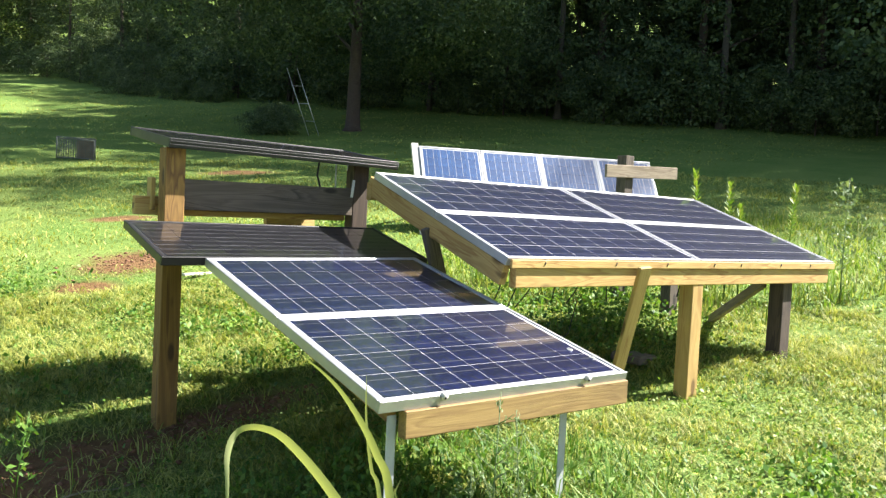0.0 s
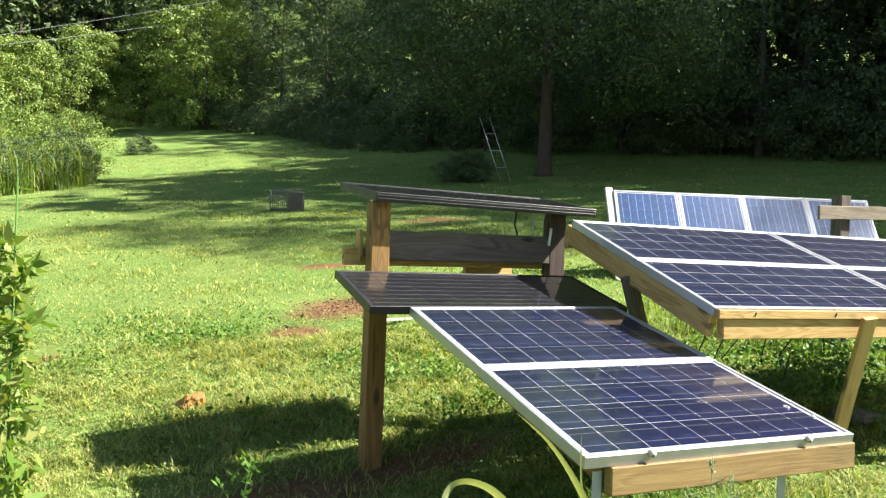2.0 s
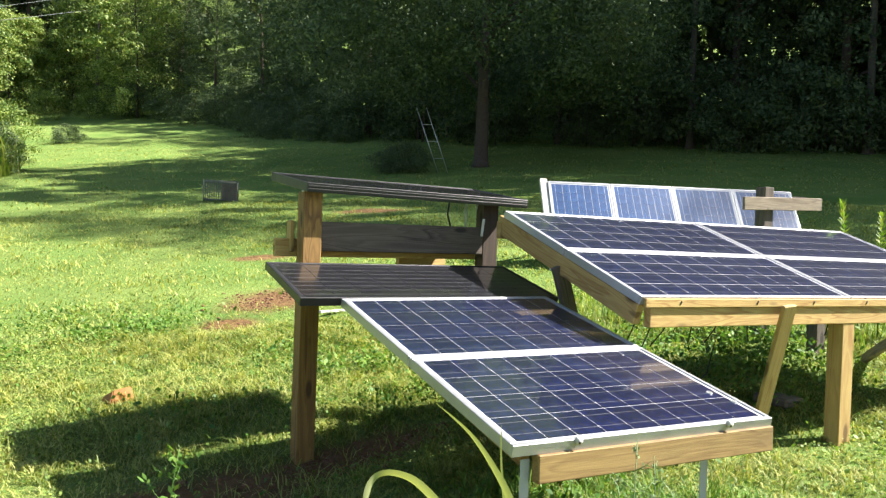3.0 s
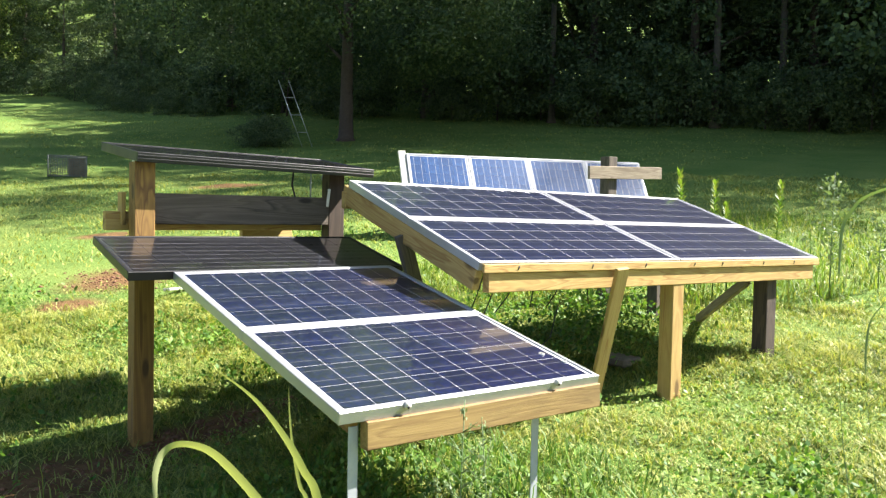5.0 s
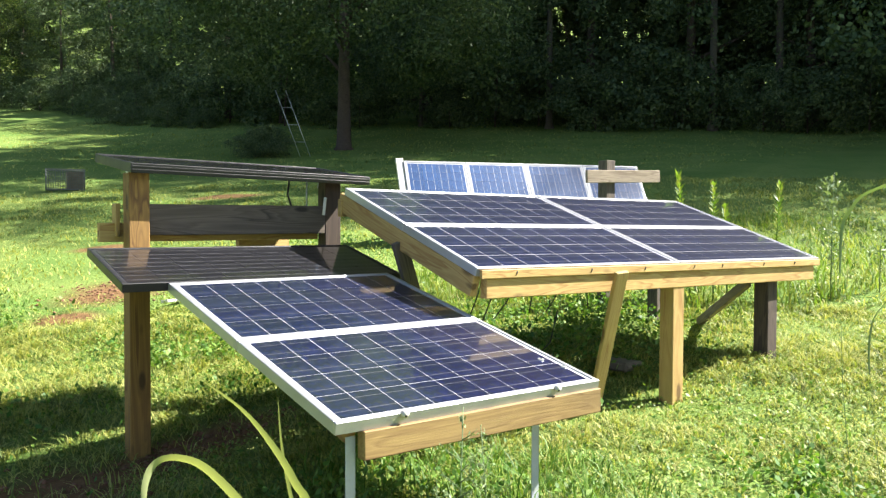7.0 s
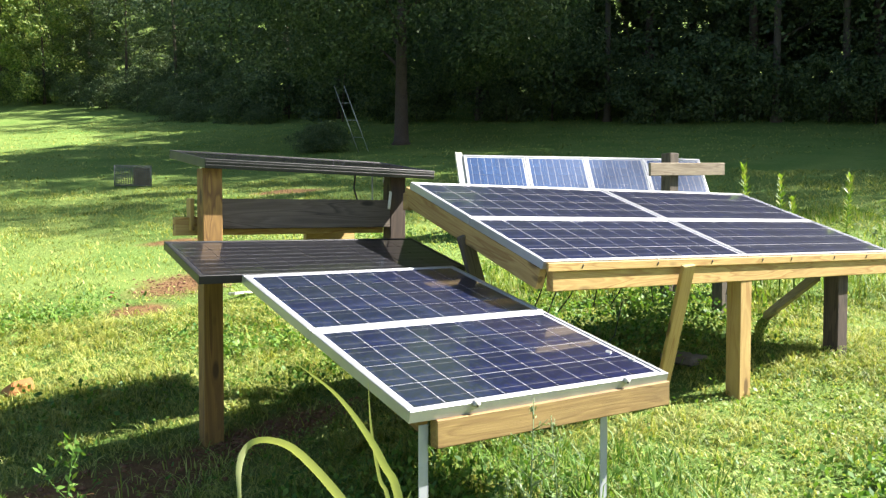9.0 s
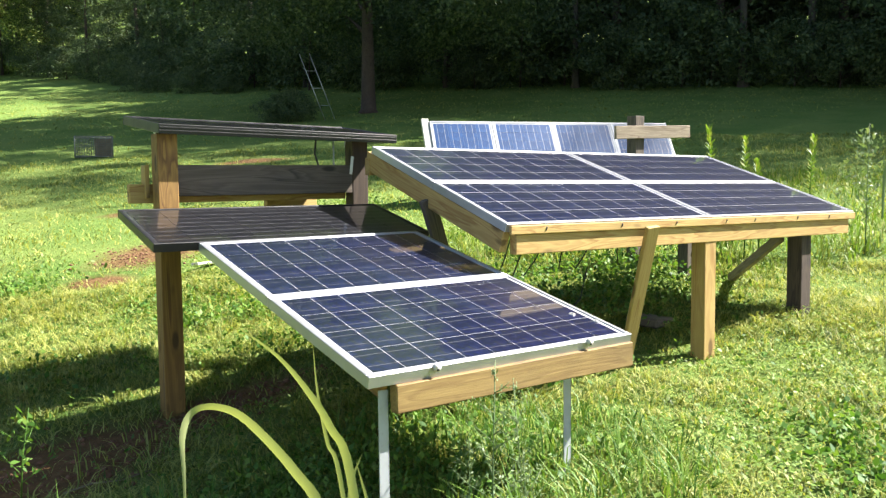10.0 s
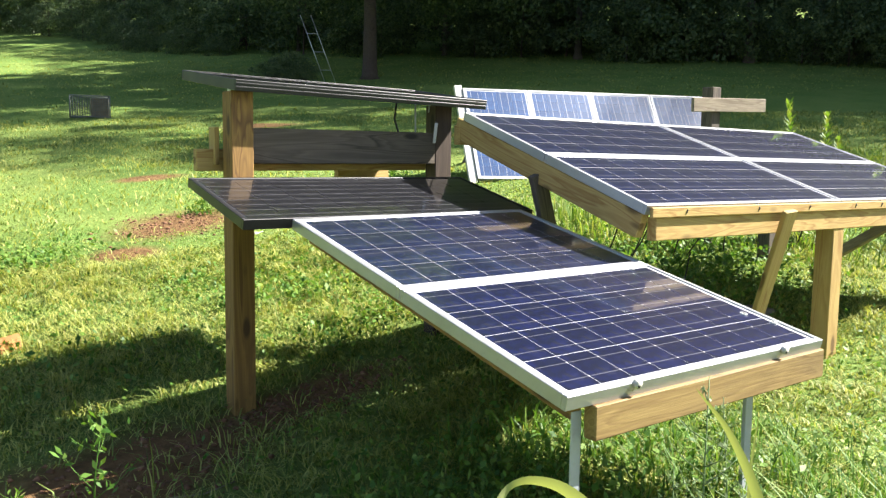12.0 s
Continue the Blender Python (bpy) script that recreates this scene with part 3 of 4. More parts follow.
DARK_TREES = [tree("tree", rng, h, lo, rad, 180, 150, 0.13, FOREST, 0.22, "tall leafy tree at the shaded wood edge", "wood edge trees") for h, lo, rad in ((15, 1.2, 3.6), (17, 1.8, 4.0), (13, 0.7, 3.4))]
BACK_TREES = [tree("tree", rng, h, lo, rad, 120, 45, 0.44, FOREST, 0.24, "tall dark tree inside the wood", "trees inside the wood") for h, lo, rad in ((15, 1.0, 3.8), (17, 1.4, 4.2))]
SUNNY_TREES = [tree("tree", rng, h, lo, rad, 190, 150, 0.185, SUN_TONED, 0.12, "leafy tree at the far wood edge, its yellow-green lightened as if sunlit", "sunlit far trees") for h, lo, rad in ((9, 0.3, 3.6), (12, 0.5, 3.8))]
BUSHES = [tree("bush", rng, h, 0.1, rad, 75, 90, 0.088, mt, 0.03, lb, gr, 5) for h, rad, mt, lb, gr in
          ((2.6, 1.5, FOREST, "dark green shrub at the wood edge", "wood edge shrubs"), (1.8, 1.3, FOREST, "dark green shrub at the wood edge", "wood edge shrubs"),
           (3.2, 1.7, SUN_TONED, "yellow-green shrub at the wood edge, lightened as if sunlit", "sunlit shrubs"))]

SLIM = tree("tree", rng, 16, 5.5, 2.6, 110, 30, 0.30, FOREST, 0.16, "slim bare-stemmed tree inside the wood edge", "slim trees", 6, GREY_BARK)
EDGE = [(9.4, 31.0), (11.4, 27.0), (13.6, 23.4), (16.8, 19.0), (19.8, 14.0), (22.5, 10.5), (24.8, 6.5), (27.5, 3.2), (31.0, 0.5)]
pr = random.Random(5)
for (x0, y0), (x1, y1) in zip(EDGE, EDGE[1:]):
    L = math.hypot(x1 - x0, y1 - y0)
    nx, ny = abs(y1 - y0) / L, abs(x1 - x0) / L
    steps = max(2, round(L / 1.5))
    for k in range(steps):
        f = (k + pr.random() * 0.8) / steps
        x, y = x0 + (x1 - x0) * f, y0 + (y1 - y0) * f
        o = pr.uniform(0.4, 1.9)
        put(BUSHES[pr.choice((0, 0, 1, 1, 1))], x + nx * o, y + ny * o, pr.uniform(0, 6.28), pr.uniform(0.55, 1.4))
    tall = 1.35 if y0 < 12 else 0.85 if y0 < 19.5 else 0.60
    for row, (gap, off) in enumerate(((3.4, 3.4), (3.4, 6.8), (3.8, 11.0), (5.0, 17.0))):
        for k in range(max(1, round(L / gap))):
            f = (k + pr.random()) / max(1, round(L / gap))
            o = off + pr.uniform(-1, 1)
            put(pr.choice(DARK_TREES if row == 0 else BACK_TREES), x0 + (x1 - x0) * f + nx * o, y0 + (y1 - y0) * f + ny * o, pr.uniform(0, 6.28), tall * pr.uniform(0.85, 1.15) * (1 + 0.1 * row))
# tall trees at the lawn's side, whose shade falls across it
for x, y, sc in ((21.2, 7.0, 1.2), (24.6, 3.8, 1.17), (28.0, 0.6, 1.19), (22.6, 5.0, 1.0)):
    put(pr.choice(DARK_TREES[:2]), x, y, pr.uniform(0, 6.28), sc)
for x, y, sc in ((20.6, 15.0, 0.85), (15.9, 22.6, 0.55), (22.6, 14.2, 0.9), (18.0, 18.9, 0.75), (13.2, 27.2, 0.45)):
    put(SLIM, x, y, pr.uniform(0, 6.28), sc)
# sunlit wood at the lawn's far end; its sun is in the leaf colour
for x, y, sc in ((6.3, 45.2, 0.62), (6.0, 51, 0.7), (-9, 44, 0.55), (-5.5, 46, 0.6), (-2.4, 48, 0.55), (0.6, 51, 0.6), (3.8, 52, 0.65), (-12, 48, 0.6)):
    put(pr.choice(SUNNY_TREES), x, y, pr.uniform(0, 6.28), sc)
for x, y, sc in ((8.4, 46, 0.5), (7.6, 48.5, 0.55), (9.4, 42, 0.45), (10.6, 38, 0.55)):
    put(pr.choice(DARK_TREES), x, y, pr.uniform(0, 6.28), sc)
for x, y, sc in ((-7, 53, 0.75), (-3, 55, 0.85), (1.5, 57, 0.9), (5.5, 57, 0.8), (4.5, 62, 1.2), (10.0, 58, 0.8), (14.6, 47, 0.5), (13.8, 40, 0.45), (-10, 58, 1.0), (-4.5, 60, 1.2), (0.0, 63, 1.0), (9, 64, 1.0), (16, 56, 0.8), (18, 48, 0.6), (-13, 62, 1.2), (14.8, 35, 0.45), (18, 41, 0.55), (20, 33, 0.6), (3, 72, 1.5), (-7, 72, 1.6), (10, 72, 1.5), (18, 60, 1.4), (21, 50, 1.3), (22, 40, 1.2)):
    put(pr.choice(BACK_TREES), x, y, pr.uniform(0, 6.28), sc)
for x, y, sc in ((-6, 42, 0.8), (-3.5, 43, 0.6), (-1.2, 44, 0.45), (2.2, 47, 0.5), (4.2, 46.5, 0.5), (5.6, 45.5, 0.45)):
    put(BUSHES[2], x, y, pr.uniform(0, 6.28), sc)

for x, y, sc in ((6.6, 45.5, 0.8), (7.4, 42.5, 0.7), (8.0, 39.6, 0.65), (8.7, 37.0, 0.6), (9.3, 34.6, 0.6), (9.9, 32.4, 0.55), (10.2, 39, 0.9), (9.0, 45, 1.0), (11, 35.5, 0.9), (12.5, 36.5, 1.0), (11.5, 43, 1.0), (5.6, 48.5, 0.8)):
    put(BUSHES[pr.choice((0, 1))], x, y, pr.uniform(0, 6.28), sc * 1.15)

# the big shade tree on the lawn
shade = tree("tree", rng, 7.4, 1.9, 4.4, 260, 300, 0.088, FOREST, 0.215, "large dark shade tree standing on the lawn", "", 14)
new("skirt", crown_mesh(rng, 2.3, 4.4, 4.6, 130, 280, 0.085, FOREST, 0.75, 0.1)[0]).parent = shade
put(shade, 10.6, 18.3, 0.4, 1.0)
for x, y, sc in ((9.2, 30.6, 0.4), (8.8, 31.8, 0.5), (9.9, 29.0, 0.5), (10.6, 27.6, 0.4)):
    put(BUSHES[1], x, y, x, sc)

# ---- plants ----
def ribbon(points, width, fold=0.25):
    """A grass leaf along points, folded on its midrib, widest low down."""
    bm, rows = bmesh.new(), []
    P = [Vector(p) for p in points]
    # finer points along a smooth curve
    Q = []
    for i in range(len(P) - 1):
        a, b, c, d = P[max(i - 1, 0)], P[i], P[i + 1], P[min(i + 2, len(P) - 1)]
        for k in range(5):
            t = k / 5
            Q.append(0.5 * (2 * b + (c - a) * t + (2 * a - 5 * b + 4 * c - d) * t * t + (3 * b - a - 3 * c + d) * t ** 3))
    Q.append(P[-1])
    n = len(Q)
    for i, p in enumerate(Q):
        d = (Q[min(i + 1, n - 1)] - Q[max(i - 1, 0)]).normalized()
        side = d.cross(Vector((0.35, 0.75, 0.55))).normalized()
        up = side.cross(d)
        w = width * 0.5 * min(1, 0.35 + 2.4 * i / n) * max(0.03, 1 - (i / (n - 1)) ** 2.6)
        rows.append([bm.verts.new(p - side * w + up * w * fold), bm.verts.new(p), bm.verts.new(p + side * w + up * w * fold)])
    for r0, r1 in zip(rows, rows[1:]):
        for k in range(2):
            bm.faces.new((r0[k], r0[k + 1], r1[k + 1], r1[k])).smooth = True
    return bm


def local(ob, bm_ob):
    bm_ob.matrix_local = ob.matrix_basis.inverted()
    return bm_ob


reed = thing("reed_plant", pose(0.87, 1.34, gz(0.87, 1.34)), "long arching bright green reed leaves growing from the lawn", "plant")
foot = (0.87, 1.34, gz(0.87, 1.34) - 0.02)
for pts, w in (([foot, (0.86, 1.36, 0.15), (0.81, 1.41, 0.46), (0.772, 1.443, 0.55), (0.714, 1.50, 0.633), (0.673, 1.524, 0.658), (0.637, 1.537, 0.654), (0.617, 1.534, 0.618), (0.611, 1.514, 0.552), (0.607, 1.50, 0.40)], 0.021),
               ([foot, (0.86, 1.335, 0.2), (0.805, 1.311, 0.569), (0.764, 1.296, 0.66), (0.725, 1.29, 0.723), (0.676, 1.285, 0.783), (0.61, 1.272, 0.835)], 0.015),
               ([foot, (0.84, 1.335, 0.25), (0.791, 1.32, 0.569), (0.77, 1.319, 0.631), (0.75, 1.309, 0.715), (0.737, 1.294, 0.79)], 0.008),
               ([foot, (0.90, 1.33, 0.2), (0.86, 1.33, 0.45), (0.83, 1.34, 0.585)], 0.013), ([foot, (0.84, 1.36, 0.2), (0.82, 1.35, 0.5), (0.835, 1.33, 0.60)], 0.011)):
    local(reed, part("leaf", ribbon(pts, w), BLADE, reed))


def sprig(name, x, y, height, mat, label, rng, leaf=0.03, branches=8, spread=0.35, lean=(0, 0), dense=14, tip_mat=None, group=""):
    """An upright weed: a stem, side shoots, and many small leaves."""
    p = thing(name, pose(x, y, gz(x, y) - 0.01), label, "weed", group)
    top = Vector((lean[0], lean[1], height))
    stem = [(0, 0, 0), (lean[0] * 0.3, lean[1] * 0.3, height * 0.5), tuple(top)]
    bm = tube(stem, 0.0035 * (0.6 + height), 6, 0.3)
    pts = []
    for k in range(dense * 2):
        f = rng.uniform(0.25, 1)
        a = rng.uniform(0, 6.28)
        c = np.array([lean[0] * f * f, lean[1] * f * f, height * f])
        pts.append(c + np.array([np.cos(a), np.sin(a), 0.2]) * leaf * 0.6)
    for k in range(branches):
        f = 0.25 + 0.65 * (k + rng.uniform(0, 1)) / branches
        a = k * 2.4 + rng.uniform(-0.4, 0.4)
        L = spread * height * (1.15 - f)
        b0 = np.array([lean[0] * f * f, lean[1] * f * f, height * f])
        b1 = b0 + np.array([np.cos(a) * L, np.sin(a) * L, L * 0.8])
        t = tube([tuple(b0), tuple((b0 + b1) / 2 + np.array([np.cos(a), np.sin(a), -0.3]) * L * 0.08), tuple(b1)], 0.0016 * (0.6 + height), 5, 0.4)
        part("shoot", t, mat, p)
        for q in range(dense):
            g = rng.uniform(0.15, 1.0)
            pts.append(b0 + (b1 - b0) * g + rng.normal(size=3) * leaf * 0.4)
    part("stem", bm, mat, p)
    lv = mesh_np("leaves", *leaf_quads(np.array(pts), leaf, rng, 0.3, 0.35), tip_mat or mat)
    new("leaves", lv).parent = p
    return p


for x, y, h, lx in ((1.60, 1.98, 0.56, 0.03), (1.72, 1.99, 0.48, -0.02), (1.55, 2.02, 0.36, 0.02), (1.66, 1.90, 0.32, 0.0)):
    sprig("feathery_weed", x, y, h, SAGE, "thin feathery grey-green weed before the low stand", rng, 0.015, 12, 0.26, (lx, 0.02), 14, None, "feathery weeds")
sprig("seedling", 0.62, 3.36, 0.36, WEED, "pale green leafy seedling on bare soil", rng, 0.034, 7, 0.45, (0.04, 0.0), 7)
sprig("seedling", 0.40, 3.30, 0.22, WEED, "small pale green seedling on bare soil", rng, 0.028, 5, 0.5, (0.0, 0.0), 6)
sprig("tall_weed", -0.11, 2.52, 1.46, WEED, "tall weed with small bright yellow-green leaves", rng, 0.054, 18, 0.08, (0.0, 0.0), 26, TALL_GRASS)


def spire(x, y, height, rng):
    """A straight stem ringed with narrow leaves that shorten and turn up towards the tip."""
    p = thing("spired_weed", pose(x, y, gz(x, y) - 0.01), "upright weed spire ringed with narrow leaves", "weed", "spired weeds beyond the rack")
    tx, ty = rng.normal(size=2) * 0.03
    part("stem", tube([(0, 0, 0), (tx * 0.3, ty * 0.3, height * 0.5), (tx, ty, height)], 0.006, 6, 0.4), WEED, p)
    v, f = [], []
    for k in range(150):
        g = 0.30 + 0.70 * (k + rng.uniform(0, 1)) / 150
        a = k * 2.4 + rng.uniform(-0.3, 0.3)
        L = (0.085 * (1 - g) + 0.030) * rng.uniform(0.7, 1.2)
        out, side = np.array([np.cos(a), np.sin(a), 0.35 + 1.3 * g ** 4]), np.array([-np.sin(a), np.cos(a), 0.0]) * 0.009
        c = np.array([tx * g * g, ty * g * g, height * g])
        m, e = c + out * L * 0.5, c + out * L + np.array([0, 0, -0.25 * L * (1 - g)])
        o = len(v)
        v += [c, m + side, e, m - side]
        f.append((o, o + 1, o + 2, o + 3))
    new("leaf_ring", mesh_np("leaf_ring", v, f, TALL_GRASS)).parent = p


for x, y, h in ((5.16, 4.0, 0.92), (5.40, 3.92, 0.84), (5.48, 3.86, 0.68), (5.36, 4.05, 0.60), (5.72, 3.64, 0.84), (5.25, 4.1, 0.62)):
    spire(x, y, h, rng)
sprig("branching_weed", 6.05, 3.40, 0.92, SAGE, "tall branching pale green weed beyond the rack", rng, 0.05, 18, 0.36, (0.02, 0.0), 12)
sprig("branching_weed", 6.45, 3.25, 0.60, SAGE, "tall branching pale green weed beyond the rack", rng, 0.045, 12, 0.36, (0.02, 0.0), 10)
stalk = thing("grass_stalk", pose(1.93, 0.86, gz(1.93, 0.86)), "thin arching grass stalks beside the path", "grass")
foot = (1.93, 0.86, gz(1.93, 0.86))
for pts, w in (([foot, (1.86, 1.02, 0.5), (1.848, 1.053, 0.96)], 0.0028), ([(1.848, 1.053, 0.95), (1.855, 1.053, 1.042), (1.862, 1.04, 1.076), (1.875, 1.013, 1.11), (1.92, 0.93, 1.14), (1.97, 0.85, 1.12)], 0.011),
               ([foot, (1.875, 0.97, 0.5), (1.868, 1.0, 0.76)], 0.0024), ([(1.868, 1.0, 0.75), (1.868, 1.001, 0.817), (1.877, 0.991, 0.874), (1.91, 0.94, 0.945)], 0.006)):
    local(stalk, part("leaf", ribbon(pts, w), SAGE, stalk))

# ---- loose things ----
def offcut():
    bm = bmesh.new()
    a = [bm.verts.new(p) for p in ((-0.075, -0.04, 0), (0.075, -0.05, 0), (0.06, -0.03, 0.085), (-0.05, -0.035, 0.075))]
    b = [bm.verts.new(p) for p in ((-0.07, 0.06, 0), (0.07, 0.06, 0), (0.05, 0.05, 0.03), (-0.06, 0.05, 0.03))]
    bm.faces.new(a)
    bm.faces.new(b[::-1])
    for i in range(4):
        bm.faces.new((a[i], b[i], b[(i + 1) % 4], a[(i + 1) % 4]))
    bmesh.ops.recalc_face_normals(bm, faces=bm.faces[:])
    bmesh.ops.bevel(bm, geom=bm.edges[:], offset=0.006, segments=2, affect="EDGES")
    return bm


chunk = tagged(part("brick", offcut(), CLAY), "broken orange clay brick lying on the lawn", "brick")
chunk.matrix_basis = pose(0.66, 5.05, gz(0.66, 5.05) + 0.005, 0, 0, 25)
slab = tagged(part("paving_slab", block(0.26, 0.18, 0.05, 0.012), STONE), "flat grey stone under the rack", "stone")
slab.matrix_basis = pose(3.70, 3.28, gz(3.70, 3.28) + 0.02, 4, 5, 20)
plank = tagged(part("plank", block(0.34, 0.07, 0.02, 0.003), WHITE_PAINT), "short white board lying on bare soil", "board")
plank.matrix_basis = pose(2.40, 6.42, gz(2.40, 6.42) + 0.02, -6, 0, 24)
twig = tagged(part("twig", tube([(0, 0, 0), (0.10, 0.01, 0.012), (0.2, -0.01, 0.01), (0.31, 0.01, 0.02)], 0.004, 6, 0.5), PALE_WOOD), "thin pale twig on the soil", "twig")
twig.matrix_basis = pose(0.76, 3.38, gz(0.76, 3.38) + 0.012)

for px, py in ((0.931, 0.219), (0.965, 0.140)):
    bm = bmesh.new()
    n = 14
    rings = [[bm.verts.new((r * math.cos(6.2832 * k / n), r * math.sin(6.2832 * k / n), z)) for k in range(n)] for r, z in ((0.012, 0), (0.011, 0.003), (0.006, 0.003), (0.005, 0))]
    for r0, r1 in zip(rings, rings[1:]):
        for k in range(n):
            bm.faces.new((r0[k], r0[(k + 1) % n], r1[(k + 1) % n], r1[k]))
    w = tagged(part("washer", bm, STEEL), "pale metal washer lying on panel glass", "washer", "washers on the glass")
    w.matrix_basis = LOW @ pose(px, py, -0.0022)


def cable(points, radius, label, group="hanging cables", mat=None):
    o = Vector(points[0])
    ob = tagged(part("cable", tube([Vector(p) - o for p in points], radius, 6), mat or RUBBER), label, "cable", group)
    ob.matrix_basis = Matrix.Translation(o)


cr = random.Random(3)
for x, y in ((2.62, 3.05), (2.72, 3.25), (2.86, 3.05), (3.00, 3.30), (3.10, 3.10), (3.22, 3.45), (3.36, 3.20), (3.86, 3.10)):
    z = 0.871 + 0.335 * (y - 2.75) - 0.05
    dx, drop = cr.uniform(-0.12, 0.12), cr.uniform(0.28, 0.46)
    cable([(x, y, z), (x + 0.01, y, z - drop * 0.4), (x + dx * 0.5, y + 0.04, z - drop * 0.8), (x + dx, y + 0.07, z - drop)], 0.0035, "thin black cable hanging under the panels")
cable([(3.30, 3.35, 0.60), (3.22, 3.32, 0.44), (3.08, 3.30, 0.36), (2.95, 3.30, 0.37)], 0.0035, "thin black cable looping under the panels")
cable([(2.12, 4.06, 1.27), (2.115, 4.07, 1.19), (2.13, 4.06, 1.13), (2.16, 4.02, 1.10)], 0.005, "black cable hanging from the upper black panel")
cable([(2.20, 4.03, 1.28), (2.20, 4.03, 1.20), (2.195, 4.02, 1.13)], 0.004, "pale cord hanging from the upper black panel", "pale cords", WHITE_METAL)
cable([(2.285, 3.98, 1.262), (2.26, 3.97, 1.268), (2.235, 3.97, 1.25), (2.23, 3.97, 1.22)], 0.003, "pale cord looped at the post top", "pale cords", WHITE_METAL)

# a wire crate out on the lawn
crate = thing("wire_crate", pose(3.56, 15.25, gz(3.56, 15.25), 0, 0, -12), "dark wire crate with a box inside on the lawn", "crate")
W, D, H = 0.58, 0.40, 0.34
for x in (-W / 2, W / 2):
    for y in (-D / 2, D / 2):
        part("upright", tube([(x, y, 0), (x, y, H)], 0.010, 6), MESH_BOX, crate)
for z in (0.01, H):
    for y in (-D / 2, D / 2):
        part("rim", tube([(-W / 2, y, z), (W / 2, y, z)], 0.009, 6), MESH_BOX, crate)
    for x in (-W / 2, W / 2):
        part("rim", tube([(x, -D / 2, z), (x, D / 2, z)], 0.009, 6), MESH_BOX, crate)
for k in range(1, 16):
    x = -W / 2 + W * k / 16
    part("wire", tube([(x, -D / 2, 0), (x, -D / 2, H), (x, D / 2, H), (x, D / 2, 0)], 0.004, 4), MESH_BOX, crate)
for k in range(1, 9):
    z = H * k / 9
    part("wire", tube([(-W / 2, -D / 2, z), (W / 2, -D / 2, z), (W / 2, D / 2, z), (-W / 2, D / 2, z), (-W / 2, -D / 2, z)], 0.004, 4), MESH_BOX, crate)
part("inner_box", block(W * 0.45, D * 0.8, H * 0.86, 0.01, (W * 0.25, 0, H * 0.47)), BOX_WOOD, crate, "brown box")

# a thin metal ladder leaning by the shade tree
ladder = thing("ladder", pose(8.97, 17.75, gz(8.97, 17.75)), "thin pale metal ladder leaning beside the tree", "ladder")
L0, L1 = Vector((0.12, -0.1, 0)), Vector((-0.32, 0.25, 1.5))
side = Vector((0.19, -0.13, 0))
for o in (Vector(), side):
    part("rail", tube([L0 + o, L1 + o], 0.008, 6), STEEL, ladder)
for f in (0.22, 0.48, 0.74):
    part("rung", tube([L0 + (L1 - L0) * f, L0 + (L1 - L0) * f + side], 0.006, 6), STEEL, ladder)
for x, y, sc in ((8.35, 18.0, 0.32), (8.6, 18.3, 0.42), (8.2, 18.1, 0.38)):
    put(BUSHES[1], x, y, 1.0, sc)
for x, y, sc in ((-0.2, 23.4, 0.55), (-1.2, 22.4, 0.5), (0.3, 24.2, 0.35), (-2.2, 22.0, 0.5)):
    put(BUSHES[0], x, y, x, sc)
put(BUSHES[2], 0.1, 26.0, 0.5, 0.6)
put(BUSHES[2], -2.0, 27.0, 2.0, 0.8)
put(BUSHES[1], 2.35, 34.0, 2.0, 0.42)

# utility pole and lines far behind
pole = thing("utility_pole", pose(4.82, 49.5, gz(4.82, 49.5)), "slim grey utility pole among far trees", "utility pole")
top = 12.73 - gz(4.82, 49.5)
part("shaft", tube([(0, 0, 0), (0, 0, top)], 0.11, 8, 0.7), GREY_WOOD, pole)
part("insulator", tube([(0, -0.05, top - 0.12), (0, -0.05, top + 0.10)], 0.06, 8, 0.7), STEEL, pole)
for a, b in (((-11.99, 36.3, 5.55), (13.77, 47.5, 15.98)), ((-11.06, 37.0, 6.13), (4.81, 49.4, 12.61))):
    a, b = Vector(a), Vector(b)
    cable([a + (b - a) * (i / 12) - Vector((0, 0, 0.8 * (i / 12) * (1 - i / 12))) for i in range(13)], 0.009, "thin grey power line before the far trees", "power lines", WIRE)

# ---- grass ----
def bare(x, y):
    """How bare the soil is, 0 to 1."""
    out = np.zeros_like(x)
    for cx, cy, a, w, turn in DIRT:
        c, s = math.cos(radians(turn)), math.sin(radians(turn))
        dx, dy = x - cx, y - cy
        q = np.hypot((dx * c + dy * s) / a, (-dx * s + dy * c) / w)
        out = np.maximum(out, np.clip(1.6 - 1.1 * q, 0, 1))
    return out


def blades(name, x, y, h, w, lean, mat, rng):
    """Bent blades of two joints."""
    n = len(x)
    a = rng.uniform(0, 2 * np.pi, n)
    z = ground_z(x, y) - 0.004
    dx, dy = np.cos(a), np.sin(a)
    bend = lean * h * rng.uniform(0.3, 1.2, n)
    base = np.stack([x, y, z], 1)
    side = np.stack([-dy, dx, np.zeros(n)], 1) * (w * 0.5)[:, None]
    mid = base + np.stack([dx * bend * 0.3, dy * bend * 0.3, h * 0.6], 1)
    tip = base + np.stack([dx * bend, dy * bend, h * rng.uniform(0.8, 1.0, n)], 1)
    v = np.stack([base - side, base + side, mid - side * 0.8, mid + side * 0.8, tip - side * 0.15, tip + side * 0.15], 1).reshape(-1, 3)
    i = np.arange(n)[:, None] * 6
    f = np.concatenate([i + np.array([0, 1, 3, 2]), i + np.array([2, 3, 5, 4])], 1).reshape(-1, 4)
    return mesh_np(name, v, f, mat)


